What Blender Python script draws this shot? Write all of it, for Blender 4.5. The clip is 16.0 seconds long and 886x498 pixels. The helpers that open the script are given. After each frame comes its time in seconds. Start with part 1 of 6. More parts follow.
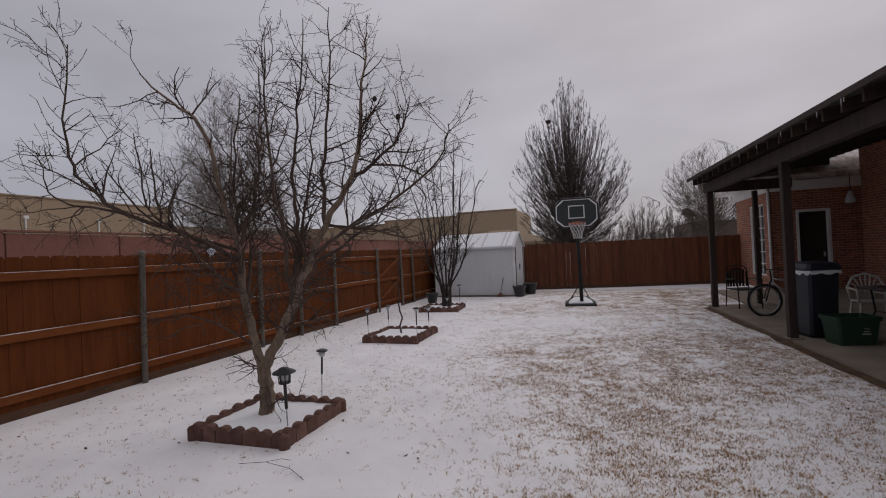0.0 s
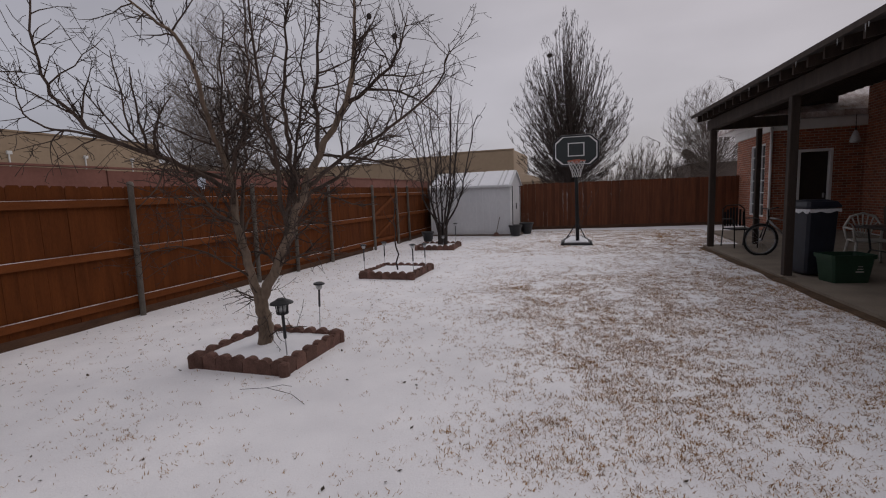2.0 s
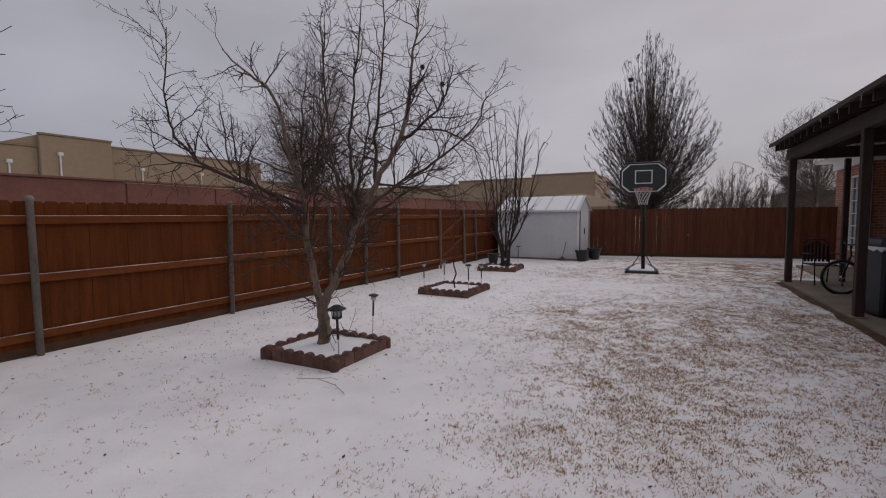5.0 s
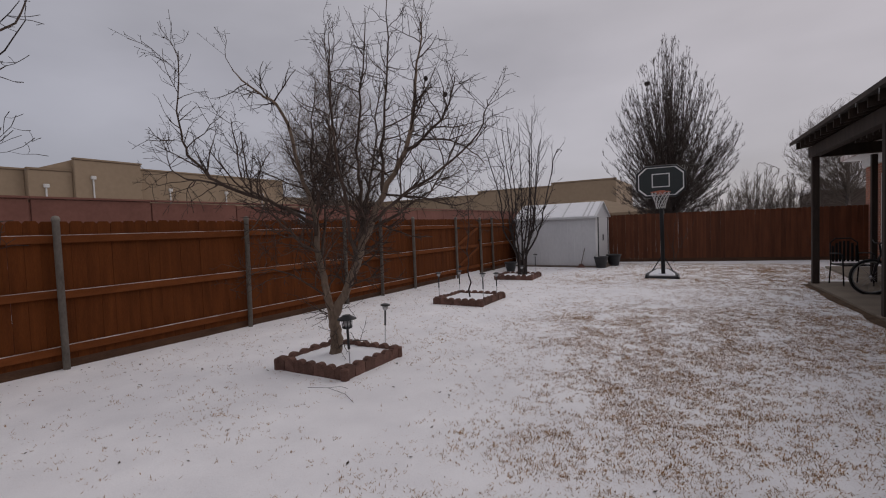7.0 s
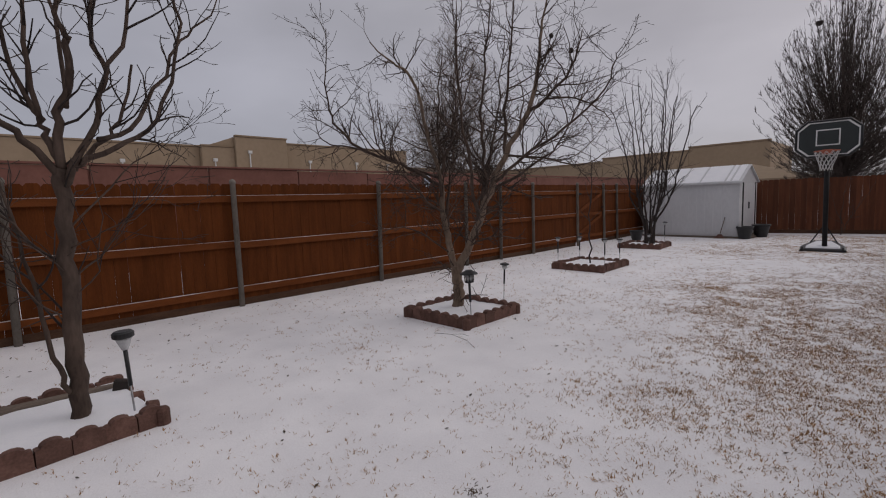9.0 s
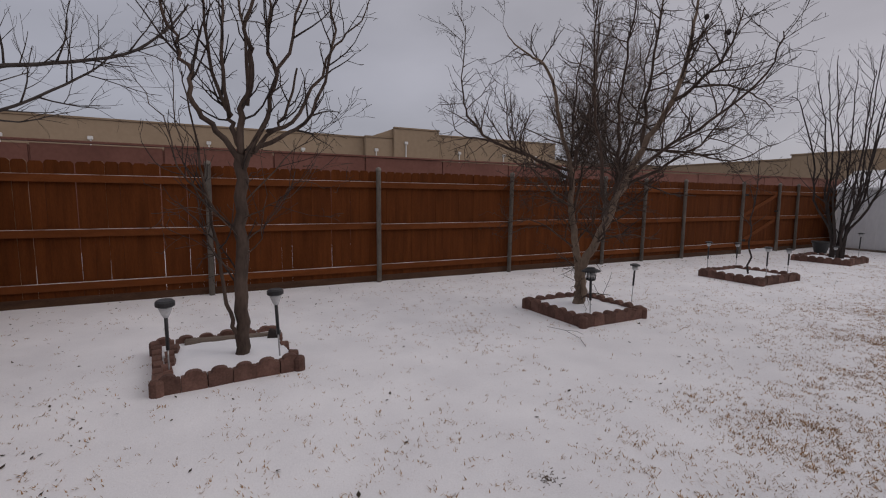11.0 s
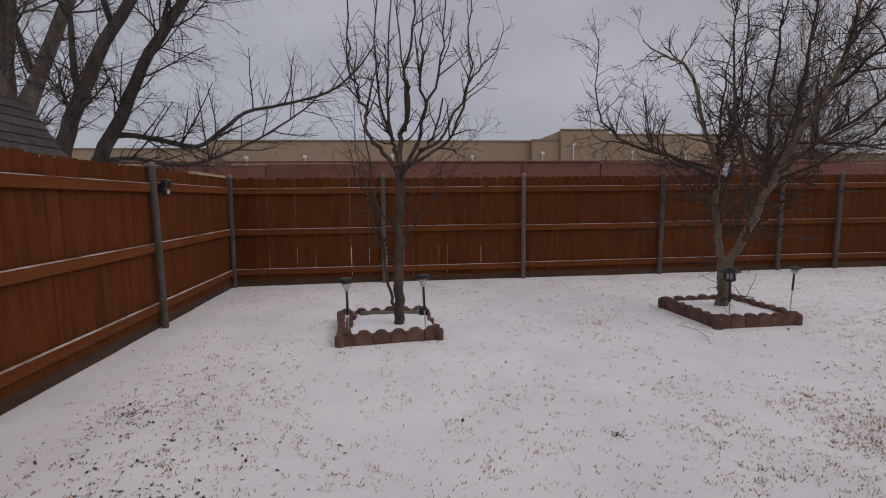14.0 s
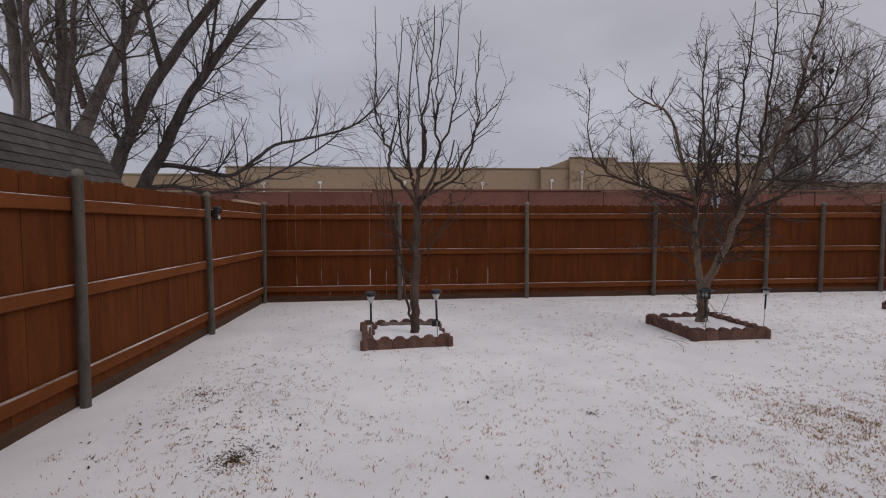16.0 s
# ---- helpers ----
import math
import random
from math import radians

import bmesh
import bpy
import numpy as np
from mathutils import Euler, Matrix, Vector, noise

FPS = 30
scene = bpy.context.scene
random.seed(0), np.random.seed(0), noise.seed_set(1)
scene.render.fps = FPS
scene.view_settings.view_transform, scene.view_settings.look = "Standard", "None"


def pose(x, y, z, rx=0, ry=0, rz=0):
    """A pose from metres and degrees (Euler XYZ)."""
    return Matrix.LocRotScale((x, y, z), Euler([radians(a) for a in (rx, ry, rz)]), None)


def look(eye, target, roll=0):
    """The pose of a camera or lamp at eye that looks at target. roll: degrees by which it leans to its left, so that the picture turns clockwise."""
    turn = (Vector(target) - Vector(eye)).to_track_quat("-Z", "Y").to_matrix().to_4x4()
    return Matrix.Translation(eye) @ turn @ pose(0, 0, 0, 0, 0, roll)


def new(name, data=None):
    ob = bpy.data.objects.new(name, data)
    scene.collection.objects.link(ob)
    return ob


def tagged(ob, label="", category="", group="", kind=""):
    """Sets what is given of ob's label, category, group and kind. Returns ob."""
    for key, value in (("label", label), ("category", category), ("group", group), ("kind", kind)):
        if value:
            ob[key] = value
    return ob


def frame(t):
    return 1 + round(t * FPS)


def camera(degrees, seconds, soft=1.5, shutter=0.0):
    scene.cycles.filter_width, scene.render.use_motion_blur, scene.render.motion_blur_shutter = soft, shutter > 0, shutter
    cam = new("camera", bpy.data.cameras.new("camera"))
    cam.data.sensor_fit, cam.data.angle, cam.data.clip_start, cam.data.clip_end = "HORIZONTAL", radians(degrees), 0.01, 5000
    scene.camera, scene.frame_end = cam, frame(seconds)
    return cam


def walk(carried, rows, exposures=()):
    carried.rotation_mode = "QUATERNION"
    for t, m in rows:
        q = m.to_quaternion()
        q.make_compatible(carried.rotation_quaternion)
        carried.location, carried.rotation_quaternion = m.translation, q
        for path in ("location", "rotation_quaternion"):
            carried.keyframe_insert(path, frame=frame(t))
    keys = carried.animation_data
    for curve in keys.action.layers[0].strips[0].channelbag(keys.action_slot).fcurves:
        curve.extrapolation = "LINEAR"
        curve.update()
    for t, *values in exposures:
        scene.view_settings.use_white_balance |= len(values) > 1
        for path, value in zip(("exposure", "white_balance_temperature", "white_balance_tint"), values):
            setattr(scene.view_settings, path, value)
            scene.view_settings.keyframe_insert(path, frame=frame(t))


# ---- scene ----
cam = camera(87.42, 16.0, 1.1)
# seconds, place in metres, turn about x, y and z in degrees
ROWS = [
    (0, 5.870, -4.508, 1.534, 90.51, 2.66, 18.86),
    (0.5, 5.831, -4.483, 1.516, 88.08, 1.98, 20.38),
    (1, 5.812, -4.430, 1.492, 84.84, 1.75, 19.10),
    (1.5, 5.805, -4.412, 1.458, 81.94, 1.83, 15.89),
    (2, 5.808, -4.436, 1.446, 83.25, 2.18, 18.26),
    (2.5, 5.855, -4.483, 1.462, 83.72, 1.78, 20.80),
    (3, 5.955, -4.547, 1.498, 85.54, 1.49, 23.35),
    (3.5, 6.080, -4.656, 1.522, 85.75, 1.75, 26.32),
    (4, 6.191, -4.760, 1.516, 86.08, 1.09, 27.27),
    (6.5, 6.526, -4.732, 1.472, 86.12, 1.29, 29.39),
    (7, 6.527, -4.711, 1.462, 87.41, 2.11, 30.68),
    (7.5, 6.538, -4.683, 1.446, 87.35, 1.65, 35.08),
    (8, 6.625, -4.807, 1.429, 86.86, 1.78, 39.08),
    (8.5, 6.657, -4.877, 1.399, 85.21, 1.77, 40.84),
    (9, 6.619, -4.898, 1.358, 84.19, 1.95, 45.14),
    (9.5, 6.603, -4.942, 1.310, 83.49, 0.69, 50.27),
    (12, 7.143, -4.567, 1.361, 84.57, 0.78, 71.39),
    (12.5, 7.292, -4.461, 1.363, 84.96, 1.44, 74.67),
    (13, 7.457, -4.431, 1.347, 84.17, 0.79, 72.50),
    (13.5, 7.543, -4.525, 1.354, 85.00, 2.82, 75.27),
    (14, 7.606, -4.638, 1.336, 83.92, 0.67, 83.43),
    (14.5, 7.779, -4.747, 1.329, 83.57, -0.97, 86.30),
    (15, 7.958, -4.761, 1.331, 84.84, -0.49, 86.43),
    (15.5, 8.158, -4.703, 1.328, 84.86, 1.50, 85.62),
    (16, 8.361, -4.728, 1.343, 87.06, 0.22, 84.72),
]
walk(cam, [(t, pose(x, y, z, rx, ry, rz)) for t, x, y, z, rx, ry, rz in ROWS],
     [(0.0, 0.04, 6500, 16), (4.0, 0.02, 6500, 16), (9.5, 0.0, 6500, 16), (12.0, 0.0, 6500, 16), (14.0, 0.08, 6500, 16), (16.0, 0.21, 6500, 16)])

# ---- world and light: thick overcast, brighter overhead than at the horizon ----
world = bpy.data.worlds.new("overcast_sky")
scene.world = world
world.use_nodes = True
wn, wl = world.node_tree.nodes, world.node_tree.links
wn.clear()
SUN_EL, SUN_AZ = radians(36), radians(28)


def wnode(kind, **kw):
    n = wn.new(kind)
    for k, v in kw.items():
        n.inputs[k].default_value = v
    return n


tc = wn.new("ShaderNodeTexCoord")
sep = wn.new("ShaderNodeSeparateXYZ")
wl.new(tc.outputs["Generated"], sep.inputs[0])
ramp = wn.new("ShaderNodeValToRGB")
wl.new(sep.outputs["Z"], ramp.inputs[0])
SKY_STEPS = ((0.0, (0.385, 0.382, 0.395)), (0.12, (0.37, 0.368, 0.388)), (0.3, (0.385, 0.38, 0.40)), (0.6, (0.44, 0.432, 0.44)), (1.0, (0.52, 0.505, 0.505)))
while len(ramp.color_ramp.elements) < len(SKY_STEPS):
    ramp.color_ramp.elements.new(0.5)
for el, (p, c) in zip(ramp.color_ramp.elements, SKY_STEPS):
    el.position, el.color = p, (*c, 1)
cloud_map = wn.new("ShaderNodeMapping")
cloud_map.inputs["Scale"].default_value = (1.0, 1.0, 2.6)
wl.new(tc.outputs["Generated"], cloud_map.inputs[0])
cloud = wn.new("ShaderNodeTexNoise")
cloud.inputs["Scale"].default_value = 2.1
cloud.inputs["Detail"].default_value = 5.0
cloud.inputs["Roughness"].default_value = 0.45
wl.new(cloud_map.outputs[0], cloud.inputs["Vector"])
cr = wn.new("ShaderNodeMapRange")
for k, v in (("From Min", 0.3), ("From Max", 0.7), ("To Min", 0.84), ("To Max", 1.15)):
    cr.inputs[k].default_value = v
wl.new(cloud.outputs[0], cr.inputs["Value"])
# the cloud deck is thinner towards the sun's side
side = wn.new("ShaderNodeVectorMath")
side.operation = "DOT_PRODUCT"
side.inputs[1].default_value = (0.75, 0.5, 0.1)
wl.new(tc.outputs["Generated"], side.inputs[0])
sr = wn.new("ShaderNodeMapRange")
for k, v in (("From Min", -0.8), ("From Max", 0.8), ("To Min", 0.91), ("To Max", 1.14)):
    sr.inputs[k].default_value = v
wl.new(side.outputs["Value"], sr.inputs["Value"])
m1 = wn.new("ShaderNodeMath")
m1.operation = "MULTIPLY"
wl.new(cr.outputs[0], m1.inputs[0]), wl.new(sr.outputs[0], m1.inputs[1])
mul = wn.new("ShaderNodeVectorMath")
mul.operation = "SCALE"
# cool grey on the dull side, warmer towards the thin cloud
tone = wn.new("ShaderNodeMix")
tone.data_type = "RGBA"
tone.inputs[6].default_value, tone.inputs[7].default_value = (0.93, 0.985, 1.045, 1), (1.010, 1.0, 0.985, 1)
tr = wn.new("ShaderNodeMapRange")
for k, v in (("From Min", -0.75), ("From Max", 0.55), ("To Min", 0.0), ("To Max", 1.0)):
    tr.inputs[k].default_value = v
wl.new(side.outputs["Value"], tr.inputs["Value"])
wl.new(tr.outputs[0], tone.inputs[0])
toned = wn.new("ShaderNodeVectorMath")
toned.operation = "MULTIPLY"
wl.new(ramp.outputs[0], toned.inputs[0]), wl.new(tone.outputs[2], toned.inputs[1])
wl.new(toned.outputs[0], mul.inputs[0]), wl.new(m1.outputs[0], mul.inputs["Scale"])
nishita = wn.new("ShaderNodeTexSky")
nishita.sky_type = "NISHITA"
nishita.sun_disc = False
nishita.sun_elevation, nishita.sun_rotation = SUN_EL, SUN_AZ
bg_clear = wn.new("ShaderNodeBackground")
bg_clear.inputs["Strength"].default_value = 0.004
wl.new(nishita.outputs[0], bg_clear.inputs[0])
bg_cloud = wn.new("ShaderNodeBackground")
bg_cloud.inputs["Strength"].default_value = 1.0
wl.new(mul.outputs[0], bg_cloud.inputs[0])
add = wn.new("ShaderNodeAddShader")
wl.new(bg_clear.outputs[0], add.inputs[0]), wl.new(bg_cloud.outputs[0], add.inputs[1])
wout = wn.new("ShaderNodeOutputWorld")
wl.new(add.outputs[0], wout.inputs[0])

sun_data = bpy.data.lights.new("sun", "SUN")
sun_data.energy, sun_data.angle, sun_data.color = 0.55, radians(40), (1.0, 0.97, 0.93)
sun = new("sun", sun_data)
sun.matrix_world = look((0, 0, 30), (30 - 30 * math.sin(SUN_AZ) - 30, -30 * math.cos(SUN_AZ), 30 - 30 * math.tan(SUN_EL)))

# ---- materials ----
def material(name, low, high, rough=0.8, scale=6.0, stretch=(1, 1, 1), bump=0.2, fine=60.0, metal=0.0, spread=0.0, spec=0.3, coarse=0.6):
    """Two colours mixed by a coarse and a fine noise; spread varies the value from object to object."""
    m = bpy.data.materials.new(name)
    m.use_nodes = True
    n, l = m.node_tree.nodes, m.node_tree.links
    b = n["Principled BSDF"]
    co = n.new("ShaderNodeTexCoord")
    info = n.new("ShaderNodeObjectInfo")
    off = n.new("ShaderNodeVectorMath")
    off.operation = "MULTIPLY_ADD"
    off.inputs[1].default_value = (1, 1, 1)
    sh = n.new("ShaderNodeMath")
    sh.operation = "MULTIPLY"
    sh.inputs[1].default_value = 41.0
    l.new(info.outputs["Random"], sh.inputs[0])
    l.new(co.outputs["Object"], off.inputs[0])
    l.new(sh.outputs[0], off.inputs[2])
    mp = n.new("ShaderNodeMapping")
    mp.inputs["Scale"].default_value = stretch
    l.new(off.outputs[0], mp.inputs[0])
    a = n.new("ShaderNodeTexNoise")
    a.inputs["Scale"].default_value = scale
    a.inputs["Detail"].default_value = 4
    f = n.new("ShaderNodeTexNoise")
    f.inputs["Scale"].default_value = fine
    f.inputs["Detail"].default_value = 5
    l.new(mp.outputs[0], a.inputs["Vector"]), l.new(mp.outputs[0], f.inputs["Vector"])
    mx = n.new("ShaderNodeMix")
    mx.inputs[0].default_value = 1 - coarse
    l.new(a.outputs[0], mx.inputs[2]), l.new(f.outputs[0], mx.inputs[3])
    st = n.new("ShaderNodeMapRange")
    st.inputs["From Min"].default_value, st.inputs["From Max"].default_value = 0.33, 0.67
    l.new(mx.outputs[0], st.inputs["Value"])
    col = n.new("ShaderNodeMix")
    col.data_type = "RGBA"
    col.inputs[6].default_value, col.inputs[7].default_value = (*low, 1), (*high, 1)
    l.new(st.outputs[0], col.inputs[0])
    out = col.outputs[2]
    if spread:
        sp = n.new("ShaderNodeMapRange")
        sp.inputs["To Min"].default_value, sp.inputs["To Max"].default_value = 1 - spread, 1 + spread
        l.new(info.outputs["Random"], sp.inputs["Value"])
        sc = n.new("ShaderNodeVectorMath")
        sc.operation = "SCALE"
        l.new(out, sc.inputs[0]), l.new(sp.outputs[0], sc.inputs["Scale"])
        out = sc.outputs[0]
    l.new(out, b.inputs["Base Color"])
    b.inputs["Roughness"].default_value, b.inputs["Metallic"].default_value = rough, metal
    b.inputs["Specular IOR Level"].default_value = spec
    if bump:
        bp = n.new("ShaderNodeBump")
        bp.inputs["Strength"].default_value, bp.inputs["Distance"].default_value = bump, 0.01
        l.new(mx.outputs[0], bp.inputs["Height"]), l.new(bp.outputs[0], b.inputs["Normal"])
    return m


FENCE = material("stained_cedar", (0.076, 0.0215, 0.0056), (0.146, 0.0430, 0.0109), 0.85, 2.0, (6, 6, 0.7), 0.25, 30, spread=0.07, spec=0.12)
REAR_CEDAR = material("rear_brown_cedar", (0.072, 0.023, 0.010), (0.135, 0.044, 0.018), 0.75, 2.0, (6, 6, 0.7), 0.25, 30, spread=0.2)
RAIL = material("stained_rail", (0.122, 0.037, 0.0105), (0.190, 0.059, 0.018), 0.85, 2.0, (2, 0.4, 6), 0.25, 30, spread=0.10, spec=0.12)
BOARD_OLD = material("weathered_kickboard", (0.052, 0.027, 0.016), (0.11, 0.058, 0.034), 0.9, 3.0, (1, 0.4, 4), 0.4, 40, spread=0.2)
PINE_AND_SLIT_LIGHT = material("raw_pine_and_slit_light", (0.36, 0.25, 0.15), (0.48, 0.35, 0.22), 0.75, 3.0, (1, 1, 4), 0.2, 40)
GALV = material("galvanised_steel", (0.120, 0.106, 0.090), (0.225, 0.203, 0.175), 0.75, 8.0, (1, 1, 0.4), 0.15, 60, spread=0.15, spec=0.2)
SNOW = material("settled_snow", (0.80, 0.81, 0.84), (0.88, 0.88, 0.90), 0.75, 5.0, bump=0.35, fine=90, spec=0.2)
DUST_SNOW = material("thin_wind_packed_snow", (0.20, 0.10, 0.06), (0.86, 0.83, 0.82), 0.8, 2.6, bump=0.3, fine=30, spec=0.2, coarse=0.75)
EDGER = material("red_concrete_edger", (0.088, 0.046, 0.036), (0.19, 0.105, 0.082), 0.9, 9.0, bump=0.6, fine=70, spread=0.22)
BARK = material("grey_brown_bark", (0.078, 0.066, 0.060), (0.215, 0.185, 0.165), 0.95, 7.0, (1, 1, 0.35), 0.9, 45)
BARK_FRUIT = material("fruit_tree_bark", (0.115, 0.084, 0.062), (0.285, 0.212, 0.158), 0.95, 7.0, (1, 1, 0.35), 0.9, 45)
SNOW_ROOF = material("roof_snow_dusted", (0.50, 0.46, 0.44), (0.82, 0.81, 0.82), 0.8, 1.5, bump=0.3, fine=12, spec=0.2)
BARK_DARK = material("dark_bark", (0.022, 0.018, 0.017), (0.070, 0.055, 0.050), 0.95, 7.0, (1, 1, 0.35), 0.9, 45)
BARK_MID = material("dark_grey_bark", (0.034, 0.028, 0.026), (0.105, 0.087, 0.078), 0.95, 7.0, (1, 1, 0.35), 0.9, 45)
BARK_BROWN = material("brown_bark", (0.046, 0.033, 0.027), (0.128, 0.091, 0.072), 0.95, 7.0, (1, 1, 0.35), 0.9, 45)
TWIG = material("bare_twig", (0.036, 0.026, 0.022), (0.078, 0.058, 0.049), 0.9, 6.0, bump=0.2, fine=40)
TWIG_PALE = material("pale_twig", (0.10, 0.080, 0.066), (0.17, 0.138, 0.115), 0.9, 3.0, bump=0.2, fine=20)
TWIG_PEAR = material("pear_twig", (0.040, 0.030, 0.026), (0.080, 0.061, 0.053), 0.9, 2.0, bump=0.2, fine=20)
BLACK_PLASTIC = material("black_plastic", (0.012, 0.012, 0.013), (0.022, 0.022, 0.024), 0.45, 12, bump=0.08, spec=0.5)
BLACK_METAL = material("black_metal", (0.008, 0.008, 0.009), (0.018, 0.017, 0.017), 0.6, 14, bump=0.08, spec=0.25)
FROST = material("cloudy_diffuser", (0.42, 0.43, 0.44), (0.62, 0.63, 0.64), 0.25, 20, bump=0.05, spec=0.6)
STEEL = material("thin_steel_stake", (0.33, 0.33, 0.34), (0.45, 0.45, 0.46), 0.4, 20, bump=0.05, metal=0.7)
SHED_WALL = material("white_painted_sheet_metal", (0.52, 0.525, 0.54), (0.63, 0.635, 0.645), 0.5, 1.2, (1, 1, 0.5), 0.06, 14, spec=0.4)
SHED_DARK = material("shed_door_shadow_trim", (0.035, 0.035, 0.036), (0.06, 0.06, 0.062), 0.6, 8)
WOOD_GREY = material("weathered_timber", (0.10, 0.078, 0.062), (0.20, 0.16, 0.13), 0.9, 4.0, (1, 1, 4), 0.5, 40)
PATIO_WOOD = material("dark_stained_beam", (0.028, 0.020, 0.016), (0.060, 0.042, 0.033), 0.75, 3.0, (3, 3, 0.5), 0.3, 30, spread=0.12)
CONCRETE = material("worn_concrete", (0.18, 0.145, 0.112), (0.28, 0.23, 0.18), 0.9, 2.2, bump=0.3, fine=60)
WHITE_PAINT = material("white_trim_paint", (0.62, 0.62, 0.61), (0.74, 0.74, 0.73), 0.55, 4, bump=0.05)
GLASS_DARK = material("dark_window_glass", (0.010, 0.011, 0.013), (0.018, 0.019, 0.022), 0.08, 2, bump=0.0, spec=0.6)
# also colours the sheets that stand in for unlit rooms
DOOR_DARK = material("dark_door_leaf_and_room_shade", (0.022, 0.016, 0.014), (0.036, 0.026, 0.022), 0.4, 5, bump=0.05)
CAN = material("dark_blue_bin_plastic", (0.012, 0.014, 0.022), (0.022, 0.026, 0.038), 0.5, 6, bump=0.1, spec=0.4)
GREEN_BIN = material("green_tub_plastic", (0.012, 0.036, 0.020), (0.020, 0.056, 0.031), 0.5, 6, bump=0.08, spec=0.4)
BAG = material("thin_plastic_liner", (0.62, 0.63, 0.65), (0.74, 0.75, 0.76), 0.35, 25, bump=0.4)
PLASTIC_WHITE = material("aged_white_plastic", (0.34, 0.32, 0.29), (0.48, 0.46, 0.42), 0.5, 6, bump=0.05)
CARDBOARD = material("brown_cover_cloth", (0.055, 0.034, 0.024), (0.10, 0.064, 0.045), 0.85, 5, bump=0.3)
BLUE_CLOTH = material("blue_tarp", (0.012, 0.020, 0.055), (0.022, 0.036, 0.09), 0.6, 5, bump=0.3)
RUBBER = material("tyre_rubber", (0.014, 0.014, 0.014), (0.026, 0.026, 0.026), 0.85, 30)
ROOF_FELT = material("grey_shingle", (0.046, 0.041, 0.038), (0.104, 0.094, 0.087), 0.95, 5, (1, 1, 1), 0.7, 55, spread=0.18)
STUCCO = material("tan_stucco", (0.245, 0.182, 0.122), (0.30, 0.224, 0.152), 0.95, 0.15, (1, 1, 1), 0.1, 2.5)
STUCCO_DARK = material("tan_stucco_lower", (0.205, 0.150, 0.100), (0.255, 0.188, 0.126), 0.95, 0.15, (1, 1, 1), 0.1, 2.5)
PANEL_WALL = material("red_brown_masonry_wall", (0.155, 0.068, 0.052), (0.215, 0.098, 0.075), 0.9, 1.2, (1, 1, 1), 0.2, 12, spread=0.06)
WHITE_SIDING = material("white_siding", (0.50, 0.49, 0.47), (0.60, 0.59, 0.57), 0.7, 1.5, (1, 1, 3), 0.1, 20)
FAR_ROOF = material("far_roof_brown", (0.09, 0.07, 0.06), (0.14, 0.11, 0.095), 0.95, 1.0)
NET = material("white_net_cord", (0.55, 0.54, 0.53), (0.68, 0.67, 0.66), 0.8, 20, bump=0.0)
RIM = material("red_rim_paint", (0.35, 0.10, 0.06), (0.48, 0.16, 0.10), 0.5, 20, bump=0.05)
BOARD_FACE = material("black_board_face", (0.012, 0.017, 0.017), (0.022, 0.030, 0.029), 0.35, 3, bump=0.0, spec=0.5)
STRAW = material("dead_grass_blade", (0.150, 0.078, 0.032), (0.56, 0.320, 0.130), 0.9, 14.0, bump=0.0, fine=70)
DEAD_WEED = material("dead_weed_stalk", (0.045, 0.030, 0.018), (0.19, 0.130, 0.075), 0.95, 20.0, bump=0.0, fine=80)
SOIL = material("damp_soil", (0.045, 0.026, 0.015), (0.14, 0.088, 0.052), 0.95, 5.0, bump=0.6, fine=40)
LEAF_DARK = material("fallen_dead_leaf", (0.035, 0.028, 0.020), (0.075, 0.055, 0.038), 0.9, 8, bump=0.2)
BLUE_WHITE = material("faded_blue_foil", (0.25, 0.32, 0.42), (0.62, 0.66, 0.72), 0.35, 18, bump=0.1, spec=0.6)


def brick_material(name, c1, c2, mortar):
    m = bpy.data.materials.new(name)
    m.use_nodes = True
    n, l = m.node_tree.nodes, m.node_tree.links
    b = n["Principled BSDF"]
    co = n.new("ShaderNodeTexCoord")
    sp = n.new("ShaderNodeSeparateXYZ")
    l.new(co.outputs["Object"], sp.inputs[0])
    ad = n.new("ShaderNodeMath")
    l.new(sp.outputs["X"], ad.inputs[0]), l.new(sp.outputs["Y"], ad.inputs[1])
    cb = n.new("ShaderNodeCombineXYZ")
    l.new(ad.outputs[0], cb.inputs["X"]), l.new(sp.outputs["Z"], cb.inputs["Y"])
    br = n.new("ShaderNodeTexBrick")
    br.inputs["Scale"].default_value = 1.0
    br.inputs["Brick Width"].default_value, br.inputs["Row Height"].default_value = 0.21, 0.075
    br.inputs["Mortar Size"].default_value = 0.008
    br.inputs["Color1"].default_value, br.inputs["Color2"].default_value, br.inputs["Mortar"].default_value = (*c1, 1), (*c2, 1), (*mortar, 1)
    l.new(cb.outputs[0], br.inputs["Vector"])
    no = n.new("ShaderNodeTexNoise")
    no.inputs["Scale"].default_value = 5.0
    l.new(co.outputs["Object"], no.inputs["Vector"])
    mr = n.new("ShaderNodeMapRange")
    mr.inputs["To Min"].default_value, mr.inputs["To Max"].default_value = 0.6, 1.4
    l.new(no.outputs[0], mr.inputs["Value"])
    sc = n.new("ShaderNodeVectorMath")
    sc.operation = "SCALE"
    l.new(br.outputs["Color"], sc.inputs[0]), l.new(mr.outputs[0], sc.inputs["Scale"])
    l.new(sc.outputs[0], b.inputs["Base Color"])
    b.inputs["Roughness"].default_value = 0.9
    bp = n.new("ShaderNodeBump")
    bp.inputs["Strength"].default_value, bp.inputs["Distance"].default_value = 0.5, 0.01
    bp.invert = True
    l.new(br.outputs["Fac"], bp.inputs["Height"]), l.new(bp.outputs[0], b.inputs["Normal"])
    return m


